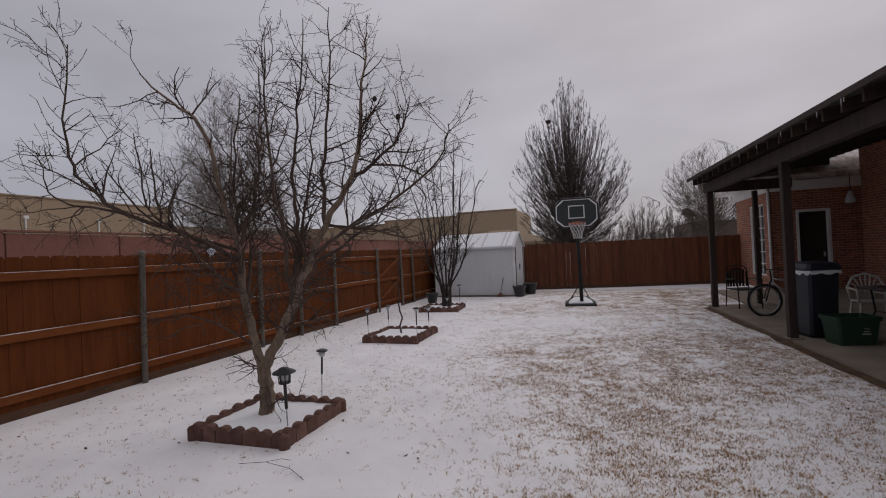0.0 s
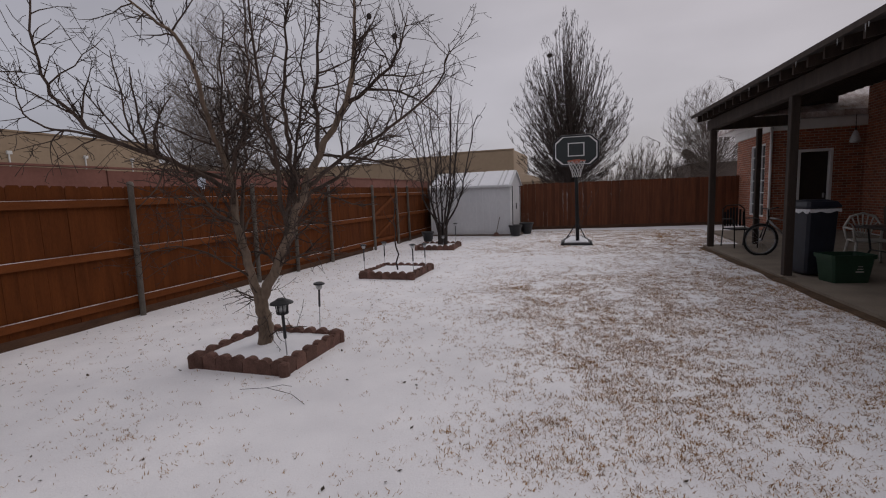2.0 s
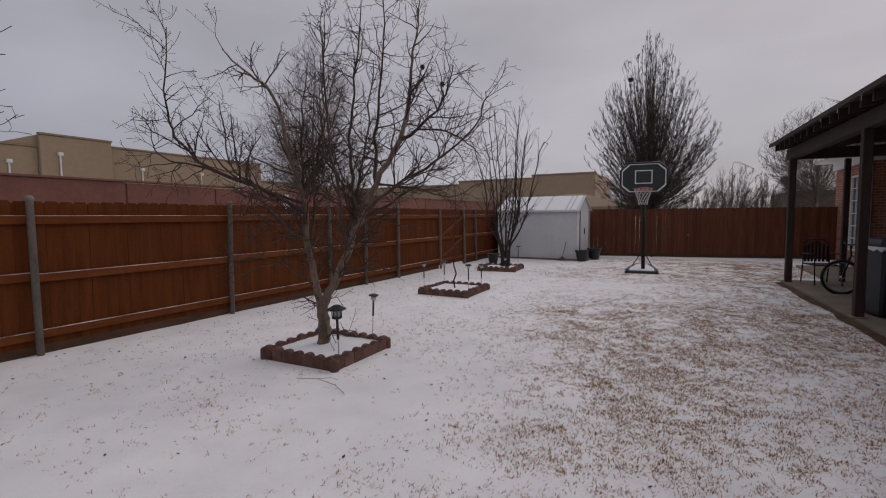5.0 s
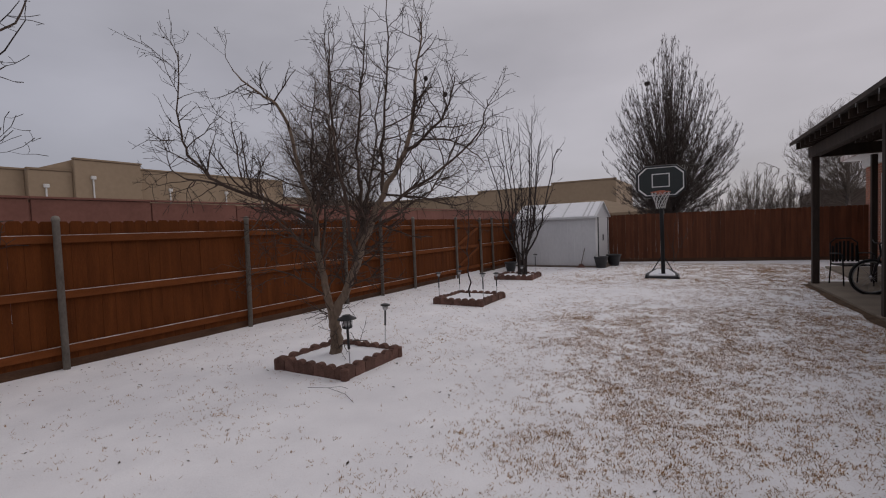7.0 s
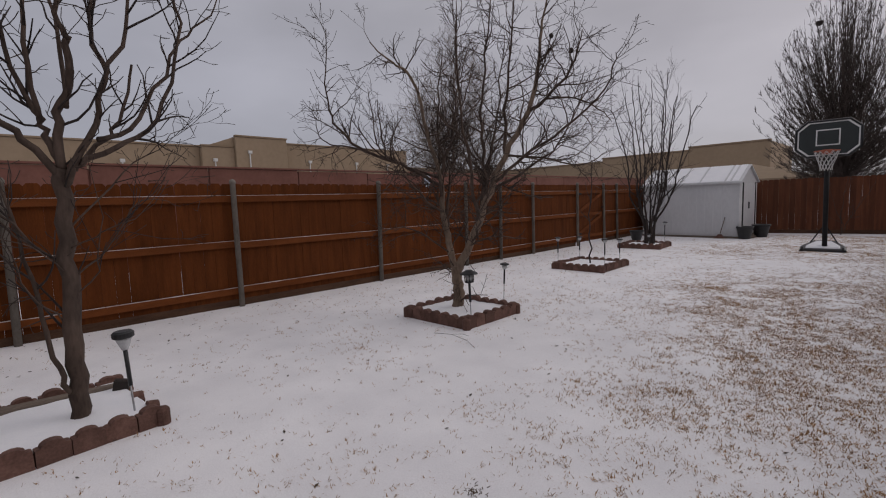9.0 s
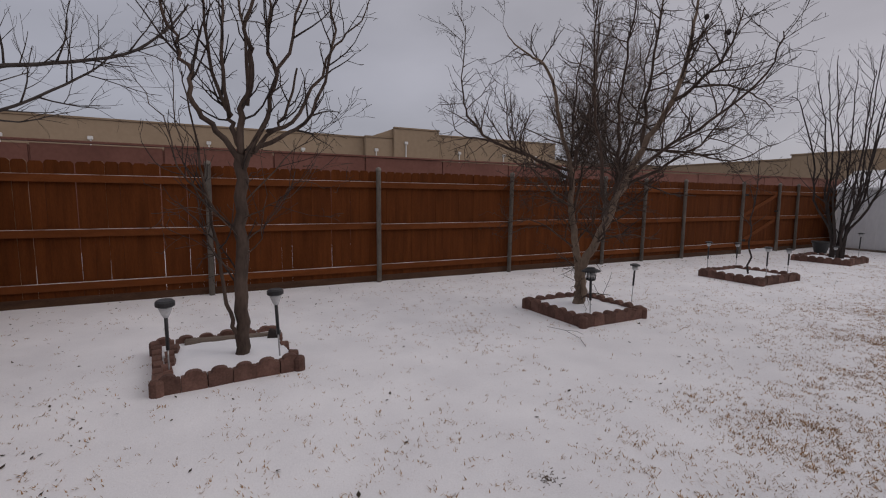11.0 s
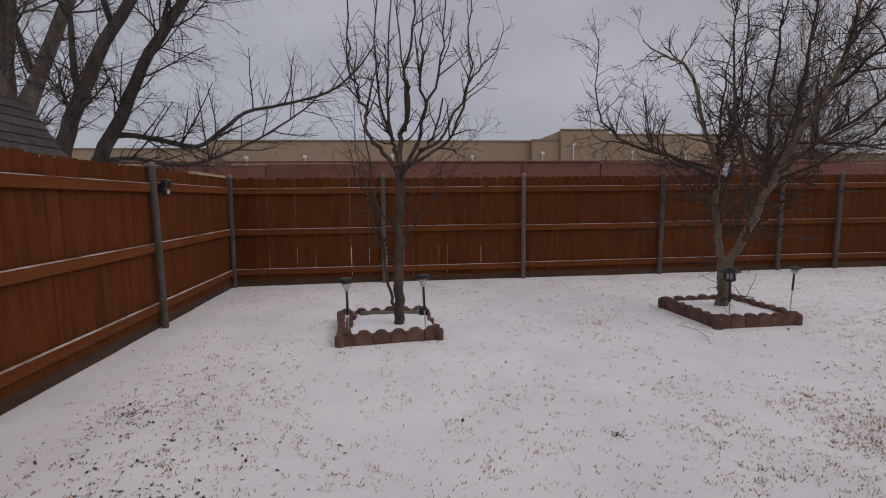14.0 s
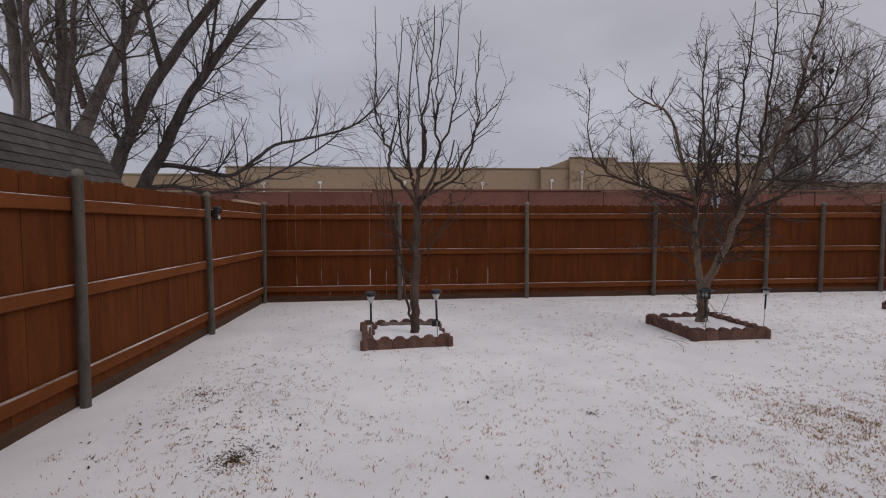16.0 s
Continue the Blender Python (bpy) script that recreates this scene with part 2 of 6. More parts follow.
BRICK = brick_material("red_house_brick", (0.36, 0.112, 0.055), (0.20, 0.060, 0.032), (0.36, 0.28, 0.22))


def ground_material():
    """Snow with dead grass showing through, thin in the middle of the lawn and thick along the fence."""
    m = bpy.data.materials.new("snow_over_dead_grass")
    m.use_nodes = True
    n, l = m.node_tree.nodes, m.node_tree.links
    b = n["Principled BSDF"]
    co = n.new("ShaderNodeTexCoord")

    def tex(scale, detail, rough=0.55, stretch=None):
        t = n.new("ShaderNodeTexNoise")
        t.inputs["Scale"].default_value, t.inputs["Detail"].default_value, t.inputs["Roughness"].default_value = scale, detail, rough
        if stretch:
            mp = n.new("ShaderNodeMapping")
            mp.inputs["Scale"].default_value = stretch
            l.new(co.outputs["Object"], mp.inputs[0]), l.new(mp.outputs[0], t.inputs["Vector"])
        else:
            l.new(co.outputs["Object"], t.inputs["Vector"])
        return t.outputs[0]

    def rng(v, a, c, d, e):
        r = n.new("ShaderNodeMapRange")
        for k, x in (("From Min", a), ("From Max", c), ("To Min", d), ("To Max", e)):
            r.inputs[k].default_value = x
        l.new(v, r.inputs["Value"])
        return r.outputs[0]

    def math2(op, a, c):
        r = n.new("ShaderNodeMath")
        r.operation = op
        for i, v in enumerate((a, c)):
            if isinstance(v, (int, float)):
                r.inputs[i].default_value = v
            else:
                l.new(v, r.inputs[i])
        return r.outputs[0]

    sp = n.new("ShaderNodeSeparateXYZ")
    l.new(co.outputs["Object"], sp.inputs[0])
    # bare grass shows away from the fences
    lawn = math2("MULTIPLY", rng(math2("ADD", sp.outputs["X"], math2("MULTIPLY", sp.outputs["Y"], 0.16)), 3.9, 6.3, 0.0, 1.0), rng(sp.outputs["Y"], -5.2, -1.8, 0.15, 1.0))
    patch = rng(tex(1.1, 5, 0.65), 0.36, 0.64, 0.0, 1.0)
    clump = tex(14.0, 4, 0.65)
    blade = tex(75.0, 5, 0.75)
    grain = tex(120.0, 3, 0.6)
    cover = math2("ADD", math2("MULTIPLY", lawn, 0.030), math2("MULTIPLY", math2("MULTIPLY", patch, lawn), 0.016))
    lumps = math2("ADD", math2("MULTIPLY", clump, 0.35), math2("MULTIPLY", blade, 0.65))
    show = rng(math2("ADD", lumps, cover), 0.60, 0.69, 0.0, 1.0)
    straw = n.new("ShaderNodeMix")
    straw.data_type = "RGBA"
    straw.inputs[6].default_value, straw.inputs[7].default_value = (0.28, 0.145, 0.058, 1), (0.54, 0.33, 0.150, 1)
    l.new(rng(grain, 0.3, 0.7, 0.0, 1.0), straw.inputs[0])
    snow = n.new("ShaderNodeMix")
    snow.data_type = "RGBA"
    snow.inputs[6].default_value, snow.inputs[7].default_value = (0.79, 0.782, 0.80, 1), (0.93, 0.922, 0.932, 1)
    l.new(rng(math2("ADD", math2("MULTIPLY", tex(1.6, 4), 0.6), math2("MULTIPLY", grain, 0.4)), 0.35, 0.65, 0.0, 1.0), snow.inputs[0])
    mx = n.new("ShaderNodeMix")
    mx.data_type = "RGBA"
    l.new(math2("MULTIPLY", show, 0.85), mx.inputs[0]), l.new(snow.outputs[2], mx.inputs[6]), l.new(straw.outputs[2], mx.inputs[7])
    l.new(mx.outputs[2], b.inputs["Base Color"])
    b.inputs["Roughness"].default_value = 0.8
    b.inputs["Specular IOR Level"].default_value = 0.2
    bp = n.new("ShaderNodeBump")
    bp.inputs["Strength"].default_value, bp.inputs["Distance"].default_value = 0.28, 0.02
    l.new(math2("ADD", math2("MULTIPLY", lumps, 0.8), math2("MULTIPLY", grain, 0.2)), bp.inputs["Height"])
    l.new(bp.outputs[0], b.inputs["Normal"])
    return m


GROUND = ground_material()


# ---- mesh helpers ----
ORIGIN = Matrix()  # the frame in which the next top-level things are placed


def thing(name, x, y, z=0.0, label="", category="", group="", kind="", turn=0.0):
    ob = new(name)
    ob.empty_display_size = 0.2
    ob.matrix_basis = ORIGIN @ pose(x, y, z, 0, 0, turn)
    return tagged(ob, label, category, group, kind)


def link_mesh(name, me, mat, parent=None, label="", m=None):
    ob = new(name, me)
    if mat and not me.materials:
        me.materials.append(mat)
    if parent is not None:
        ob.parent = parent
    if m is not None:
        ob.matrix_basis = m
    if parent is None:
        ob.matrix_basis = ORIGIN @ ob.matrix_basis
    if label:
        ob["label"] = label
    return ob


def part(name, bm, mat, parent=None, label="", m=None, smooth=False):
    me = bpy.data.meshes.new(name)
    bm.to_mesh(me)
    bm.free()
    if smooth:
        me.polygons.foreach_set("use_smooth", [True] * len(me.polygons))
    return link_mesh(name, me, mat, parent, label, m)


def box(bm, lo, hi, bevel=0.0):
    """A block between two corners, with its edges eased."""
    c = [(a + b) / 2 for a, b in zip(lo, hi)]
    s = [abs(b - a) for a, b in zip(lo, hi)]
    r = bmesh.ops.create_cube(bm, size=1.0, matrix=Matrix.LocRotScale(c, None, s))
    if bevel:
        es = list({e for v in r["verts"] for e in v.link_edges})
        bmesh.ops.bevel(bm, geom=es, offset=bevel, segments=1, affect="EDGES")
    return bm


def block(lo, hi, bevel=0.006):
    return box(bmesh.new(), lo, hi, bevel)


def cone(bm, x, y, z0, z1, r0, r1, n=16):
    bmesh.ops.create_cone(bm, cap_ends=True, segments=n, radius1=r0, radius2=max(r1, 1e-4), depth=z1 - z0, matrix=pose(x, y, (z0 + z1) / 2))
    return bm


def lathe(profile, n=20):
    """A turned form from (radius, height) pairs."""
    bm = bmesh.new()
    rings = [[bm.verts.new((r * math.cos(2 * math.pi * i / n), r * math.sin(2 * math.pi * i / n), z)) for i in range(n)] for r, z in profile]
    for a, b in zip(rings, rings[1:]):
        for i in range(n):
            bm.faces.new((a[i], a[(i + 1) % n], b[(i + 1) % n], b[i]))
    if profile[0][0] > 1e-3:
        bm.faces.new(rings[0][::-1])
    if profile[-1][0] > 1e-3:
        bm.faces.new(rings[-1])
    return bm


def prism(bm, outline, depth, axis="y", at=0.0):
    """Extrudes a closed outline of (u, z) pairs along an axis by depth from at."""
    put = (lambda u, z, d: (u, d, z)) if axis == "y" else (lambda u, z, d: (d, u, z))
    a = [bm.verts.new(put(u, z, at)) for u, z in outline]
    b = [bm.verts.new(put(u, z, at + depth)) for u, z in outline]
    bm.faces.new(a), bm.faces.new(b[::-1])
    k = len(a)
    for i in range(k):
        bm.faces.new((a[i], b[i], b[(i + 1) % k], a[(i + 1) % k]))
    bmesh.ops.recalc_face_normals(bm, faces=bm.faces[:])
    return bm


class Tubes:
    """Collects tapered tubes along polylines into one mesh."""

    def __init__(self):
        self.v, self.f = [], []

    def add(self, pts, radii, n=4):
        prev = None
        for i, (p, r) in enumerate(zip(pts, radii)):
            d = (pts[min(i + 1, len(pts) - 1)] - pts[max(i - 1, 0)])
            if d.length < 1e-6:
                d = Vector((0, 0, 1))
            d.normalize()
            u = d.cross(Vector((0.31, 0.95, 0.05)))
            if u.length < 0.1:
                u = d.cross(Vector((1, 0, 0)))
            u.normalize()
            w = d.cross(u)
            base = len(self.v)
            for k in range(n):
                a = 2 * math.pi * k / n
                self.v.append(p + u * (r * math.cos(a)) + w * (r * math.sin(a)))
            if prev is not None:
                for k in range(n):
                    self.f.append((prev + k, prev + (k + 1) % n, base + (k + 1) % n, base + k))
            else:
                self.f.append(tuple(range(base + n - 1, base - 1, -1)))
            prev = base
        self.f.append(tuple(range(prev, prev + n)))

    def mesh(self, name, mat, parent, label="", smooth=True):
        me = bpy.data.meshes.new(name)
        me.from_pydata([tuple(x) for x in self.v], [], self.f)
        if smooth:
            me.polygons.foreach_set("use_smooth", [True] * len(me.polygons))
        me.update()
        return link_mesh(name, me, mat, parent, label)


def rod(points, r, n=8):
    t = Tubes()
    t.add([Vector(p) for p in points], [r] * len(points), n)
    return t


def bar(name, points, r, mat, parent, label="", n=8):
    return rod(points, r, n).mesh(name, mat, parent, label)


# ---- ground ----
def hump(x, y):
    return 0.012 * noise.noise((x * 0.5, y * 0.5, 0)) + 0.006 * noise.noise((x * 1.9, y * 1.9, 4))


def build_ground():
    """One sheet: a fine grid under the yard, with wide rings out to the horizon."""
    xs = [-400, -120, -40, -14, -6] + [-3 + 0.25 * i for i in range(65)] + [16, 22, 40, 120, 400]
    ys = [-400, -120, -40, -16] + [-10 + 0.25 * i for i in range(105)] + [20, 28, 50, 140, 400]
    verts = [(x, y, hump(x, y) if -3 <= x <= 13 and -10 <= y <= 16 else 0.0) for y in ys for x in xs]
    w = len(xs)
    faces = [(j * w + i, j * w + i + 1, (j + 1) * w + i + 1, (j + 1) * w + i) for j in range(len(ys) - 1) for i in range(w - 1)]
    me = bpy.data.meshes.new("ground")
    me.from_pydata(verts, [], faces)
    me.polygons.foreach_set("use_smooth", [True] * len(faces))
    ob = link_mesh("ground", me, GROUND)
    tagged(ob, "thin uneven snow over dead brown lawn grass", "ground", kind="structure")


build_ground()


# where the dead grass stands thick: x, y, reach, strength
TUFTS = ((4.6, -1.7, 0.9, -0.16), (5.2, -3.2, 1.0, -0.10), (4.9, -2.4, 0.7, -0.10), (5.0, 2.10, 0.9, 0.9), (6.0, 0.35, 0.8, 1.2), (6.0, -0.70, 0.65, 1.1), (6.5, -0.65, 0.5, 1.0), (7.3, 2.40, 1.1, 0.9), (7.6, 0.50, 0.8, 0.7), (6.2, -1.45, 0.5, 0.9),
         (5.5, 1.20, 0.7, 0.9), (7.8, 7.70, 1.3, 0.6), (3.7, 7.30, 1.2, 0.5), (7.5, 10.50, 1.3, 0.7), (5.7, -1.85, 0.5, 0.6), (5.1, -2.10, 0.45, 0.12), (2.9, -2.70, 0.5, 0.16), (3.5, 0.40, 0.7, 0.2),
         (8.1, -1.50, 0.9, 0.5), (6.9, -2.70, 0.8, 0.35), (4.9, -2.70, 0.9, 0.16), (4.2, -3.80, 0.9, 0.09), (5.5, -2.00, 0.35, 0.7), (5.2, -5.30, 1.2, 0.11), (8.2, 3.60, 1.0, 0.6), (8.5, 1.60, 0.8, 0.6), (6.5, 3.30, 0.7, 0.35), (4.2, -6.10, 0.9, 0.26), (5.1, -5.90, 0.8, 0.24), (5.9, -5.60, 0.6, 0.30), (4.8, -4.30, 1.0, 0.09), (6.2, -4.60, 1.0, 0.16), (5.6, -3.50, 0.9, 0.2), (5.1, 5.50, 1.1, -0.5), (6.5, 4.80, 0.8, -0.25))


def thickness(x, y):
    d = 0.026 + 0.012 * (x > 2.4) + 0.24 * max(0.0, min(1.4, (x + 0.14 * y - 3.9) / 2.2)) * max(0.15, min(1.0, (y + 5.4) / 3.0))
    for cx, cy, r, k in TUFTS:
        q = ((x - cx) ** 2 + (y - cy) ** 2) / (r * r)
        if q < 5:
            d += 0.46 * k * math.exp(-q)
    p = 0.38 * noise.noise((x * 1.9, y * 1.9, 2.0)) + 0.32 * noise.noise((x * 5.5, y * 5.5, 5.0)) + 0.30 * noise.noise((x * 14.0, y * 14.0, 8.0))
    d = max(d, 0.008)
    return d * max(0.05, min(1.9, 0.8 + 2.8 * p))


def build_grass():
    """Dead blades in small clumps that stand up through the snow, thickest in a few tufted patches."""
    rng = random.Random(7)
    v, f = [], []
    count = 0
    while count < 64000:
        x, y = rng.uniform(0.3, 9.0), rng.uniform(-6.8, 12.5)
        keep = thickness(x, y) * (0.45 if y < -2.8 else 1.0 if y < 4 else 0.8)
        if rng.random() > keep or (x > 8.6 and y < 8.5):
            continue
        count += 1
        z = hump(x, y)
        size = rng.uniform(0.007, 0.026)
        for _ in range(rng.randint(2, 7)):
            a = rng.uniform(0, 6.283)
            h, lean, w = rng.uniform(0.004, 0.018), rng.uniform(0.008, 0.030), rng.uniform(0.0019, 0.0042)
            bx, by = x + rng.gauss(0, size), y + rng.gauss(0, size)
            dx, dy = math.cos(a), math.sin(a)
            k = len(v)
            v += [(bx - dy * w, by + dx * w, z - 0.003), (bx + dy * w, by - dx * w, z - 0.003), (bx + dx * lean, by + dy * lean, z + h)]
            f.append((k, k + 1, k + 2))
    me = bpy.data.meshes.new("dead_grass")
    me.from_pydata(v, [], f)
    tagged(link_mesh("dead_grass", me, STRAW), "dry straw-coloured grass blades poking through snow", "grass", kind="stuff")


build_grass()


def build_leaves():
    rng = random.Random(11)
    v, f = [], []
    for i in range(1300):
        if i < 520:
            x, y = abs(rng.gauss(0.0, 1.3)) + 0.12, rng.uniform(-7.0, 10.0)
        elif i < 900:
            x, y = rng.uniform(0.3, 8.3), rng.uniform(-7.0, 9.0)
        else:
            x, y = rng.gauss(4.7, 0.8), rng.gauss(-6.0, 0.45)
            if y < -6.95 or noise.noise((x * 2.5, y * 2.5, 3.0)) < -0.1:
                continue
        z, a, s = hump(x, y) + 0.004, rng.uniform(0, 6.283), rng.uniform(0.006, 0.02 if i < 900 else 0.014)
        c, d, t = math.cos(a) * s, math.sin(a) * s, rng.uniform(0.2, 0.9) * s
        k = len(v)
        v += [(x - c, y - d, z), (x + d * 0.6, y - c * 0.6, z + t * 0.4), (x + c, y + d, z + t), (x - d * 0.6, y + c * 0.6, z + t * 0.3)]
        f.append((k, k + 1, k + 2, k + 3))
    me = bpy.data.meshes.new("fallen_leaves")
    me.from_pydata(v, [], f)
    tagged(link_mesh("fallen_leaves", me, LEAF_DARK), "scattered dark dead leaves and bits of bark on snow", "leaves", kind="stuff")


build_leaves()

# ---- fences: steel posts, three rails, dog-eared pickets ----
PICKET_W, PITCH = 0.1413, 0.1425


def picket_mesh(mat):
    w, t = PICKET_W / 2, 0.016
    out = [(-w, 0.0), (w, 0.0), (w, 1.592), (w - 0.024, 1.62), (-w + 0.024, 1.62), (-w, 1.592)]
    bm = prism(bmesh.new(), out, t, "y", -t / 2)
    me = bpy.data.meshes.new("picket")
    bm.to_mesh(me)
    bm.free()
    me.materials.append(mat)
    return me


PICKET, REAR_PICKET = picket_mesh(FENCE), picket_mesh(REAR_CEDAR)


def shrunk_picket(seed):
    """A picket that has shrunk along parts of one edge, which opens slits."""
    rng = random.Random(seed)
    w, t = PICKET_W / 2, 0.016
    side, z = [], 0.05
    while z < 1.40:
        a, b = z + rng.uniform(0.0, 0.16), z + rng.uniform(0.25, 0.50)
        d = rng.uniform(0.0015, 0.0042)
        side += [(w, a), (w - d, a + 0.03), (w - d * rng.uniform(0.5, 1.0), b - 0.03), (w, b)]
        z = b + rng.uniform(0.02, 0.25)
    side = [(u, h) for u, h in side if h < 1.52]
    if len(side) % 4:
        side = side[:len(side) - len(side) % 4]
    out = [(-w, 0.0), (w, 0.0)] + side + [(w, 1.592), (w - 0.024, 1.62), (-w + 0.024, 1.62), (-w, 1.592)]
    bm = prism(bmesh.new(), out, t, "y", -t / 2)
    me = bpy.data.meshes.new("picket")
    bm.to_mesh(me)
    bm.free()
    me.materials.append(FENCE)
    me.materials.append(PINE_AND_SLIT_LIGHT)
    # pale side faces stand in for light showing through the slits
    for f in me.polygons:
        if f.normal.x > 0.5:
            f.material_index = 1
    return me


SHRUNK = [shrunk_picket(300 + i) for i in range(6)]


def post_mesh():
    bm = lathe([(0.036, -0.05), (0.036, 1.70), (0.042, 1.702), (0.043, 1.73), (0.030, 1.755), (0.0005, 1.765)], 14)
    me = bpy.data.meshes.new("post")
    bm.to_mesh(me)
    bm.free()
    me.polygons.foreach_set("use_smooth", [True] * len(me.polygons))
    me.materials.append(GALV)
    return me


POST = post_mesh()


def build_fence(name, x, y, turn, length, posts, label, seed, gap, rails=-1, opening=None):
    """Runs along its own x from its corner; its yard side is its own -y, and its rails are on the side rails."""
    rng = random.Random(seed)
    fence = thing(name, x, y, 0, label, "fence", turn=turn)
    for p in posts:
        link_mesh("post", POST, None, fence, "grey galvanised steel post with cap", pose(p, -0.075, 0, rng.gauss(0, 0.5), rng.gauss(0, 0.5), 0))
    ends = [0.0] + [p for p in posts if 0.3 < p < length - 0.3] + [length]
    spans = [(a, b) for a, b in zip(ends, ends[1:]) if not (opening and a < sum(opening) / 2 < b)]
    for z in (0.225, 0.865, 1.50):
        for a, b in spans:
            dz = rng.gauss(0, 0.006)
            y0, y1 = (-0.048, -0.010) if rails < 0 else (0.014, 0.052)
            part("rail", block((a + 0.004, y0, z - 0.044 + dz), (b - 0.004, y1, z + 0.044 + dz), 0.004), RAIL, fence)
            if rails > 0:
                continue
            part("snow_strip", block((a + 0.01, -0.047, z + 0.0445 + dz), (b - 0.01, -0.014, z + 0.0500 + dz), 0.002), DUST_SNOW, fence, "thin line of snow on the rail")
    for a, b in spans:
        part("kickboard", block((a + 0.004, -0.012, -0.04), (b - 0.004, 0.012, 0.098 if rails < 0 else 0.112), 0.004), BOARD_OLD, fence, "weathered dark board along the ground")
    k = int(length / PITCH)
    for i in range(k):
        u = (i + 0.5) * PITCH
        if opening and opening[0] - 0.05 < u < opening[1] + 0.05:
            continue
        open_gap = gap(u)
        m = pose(u + rng.uniform(-0.001, 0.001), 0.002 + rng.uniform(-0.002, 0.002), 0.082 + rng.gauss(0, 0.005), 0, rng.gauss(0, 0.10), 0)
        worn = rails < 0 and rng.random() < open_gap * 16
        ob = link_mesh("picket", rng.choice(SHRUNK) if worn else (PICKET if rails < 0 else REAR_PICKET), None, fence, "", m @ Matrix.Diagonal((1 - open_gap * 0.8 * rng.random() ** 2, 1, 1, 1)))
    return fence


WEST_LEN, NORTH_Y = 20.9, -7.12
west_posts = [0.03, 2.37, 4.70, 7.14, 9.40, 10.55, 11.85, 14.02, 15.62, 16.5, 18.6]
GATE = (14.10, 15.54)  # where the gate hangs, from the corner
# the long side fence runs along x = 0 with its corner at the north end
build_fence("side_fence", 0.0, NORTH_Y, 90, WEST_LEN, west_posts, "reddish-brown stained cedar privacy fence with steel posts", 3,
            lambda u: 0.020 if 1.0 < u < 4.9 or 6.0 < u < 6.9 else 0.006, opening=GATE)


def build_gate():
    """A picket gate in the side fence: three rails, a diagonal brace and a heavy hanging post."""
    gate = thing("fence_gate", 0.0, NORTH_Y + GATE[0], 0, "closed stained cedar picket gate with a diagonal brace", "gate", turn=90)
    w = GATE[1] - GATE[0]
    rng = random.Random(19)
    k = round(w / PITCH)
    for i in range(k):
        link_mesh("picket", PICKET, None, gate, "", pose((i + 0.5) * w / k, 0.002, 0.085 + rng.gauss(0, 0.004)))
    for z in (0.24, 0.865, 1.50):
        part("rail", block((0.01, -0.048, z - 0.044), (w - 0.01, -0.010, z + 0.044), 0.004), RAIL, gate)
    for a, b in (((0.03, 0.30), (w - 0.03, 0.81)), ((0.03, 0.93), (w - 0.03, 1.45))):
        run, rise = b[0] - a[0], b[1] - a[1]
        n = math.hypot(run, rise)
        part("brace", block((0, -0.046, -0.04), (n, -0.011, 0.04), 0.004), RAIL, gate, "", pose(a[0], 0, a[1], 0, -math.degrees(math.atan2(rise, run)), 0))
    part("latch", block((w - 0.10, -0.075, 1.02), (w + 0.02, -0.049, 1.06), 0.006), BLACK_METAL, gate, "black latch")
    for z in (0.30, 1.42):
        part("hinge", block((-0.04, -0.062, z), (0.16, -0.049, z + 0.05), 0.004), BLACK_METAL, gate, "black strap hinge")


build_gate()


def rear_y(x):
    return 13.15 + 0.17 * (x - 4.0)


REAR_TURN = math.degrees(math.atan(0.17))
build_fence("rear_fence", -0.02, rear_y(0) + 0.02, REAR_TURN, 13.4, [], "reddish-brown cedar fence closing the back of the yard", 5, lambda u: 0.003, 1)
# the short fence meets the corner and runs towards the house
build_fence("corner_fence", 13.15, NORTH_Y - 0.02, 180, 13.2, [13.15 - 11.9, 13.15 - 9.5, 13.15 - 7.1, 13.15 - 4.75, 13.15 - 2.42], "reddish-brown stained cedar fence beside the neighbour", 8, lambda u: 0.004)
cap_board = part("cap_board", block((0.0, -0.06, 1.70), (1.15, 0.03, 1.735), 0.004), PINE_AND_SLIT_LIGHT, None, "", pose(0.08, NORTH_Y - 0.03, 0))
tagged(cap_board, "bare pale pine board lying along the fence top", "board")

# ---- planting beds with scalloped edging ----
def edger_mesh():
    w, t = 0.1465, 0.062
    out = [(-w / 2, -0.02), (w / 2, -0.02), (w / 2, 0.098), (w / 2 - 0.010, 0.102)]
    out += [(0.052 * math.cos(a), 0.102 + 0.032 * math.sin(a)) for a in [math.radians(d) for d in range(0, 181, 30)]]
    out += [(-w / 2 + 0.010, 0.102), (-w / 2, 0.098)]
    bm = prism(bmesh.new(), out, t, "y", -t / 2)
    me = bpy.data.meshes.new("edger")
    bm.to_mesh(me)
    bm.free()
    me.materials.append(EDGER)
    return me


EDGER_MESH = edger_mesh()


def corner_mesh():
    bm = lathe([(0.046, -0.02), (0.046, 0.095), (0.034, 0.112), (0.002, 0.118)], 10)
    me = bpy.data.meshes.new("corner_edger")
    bm.to_mesh(me)
    bm.free()
    me.materials.append(EDGER)
    return me


CORNER_MESH = corner_mesh()


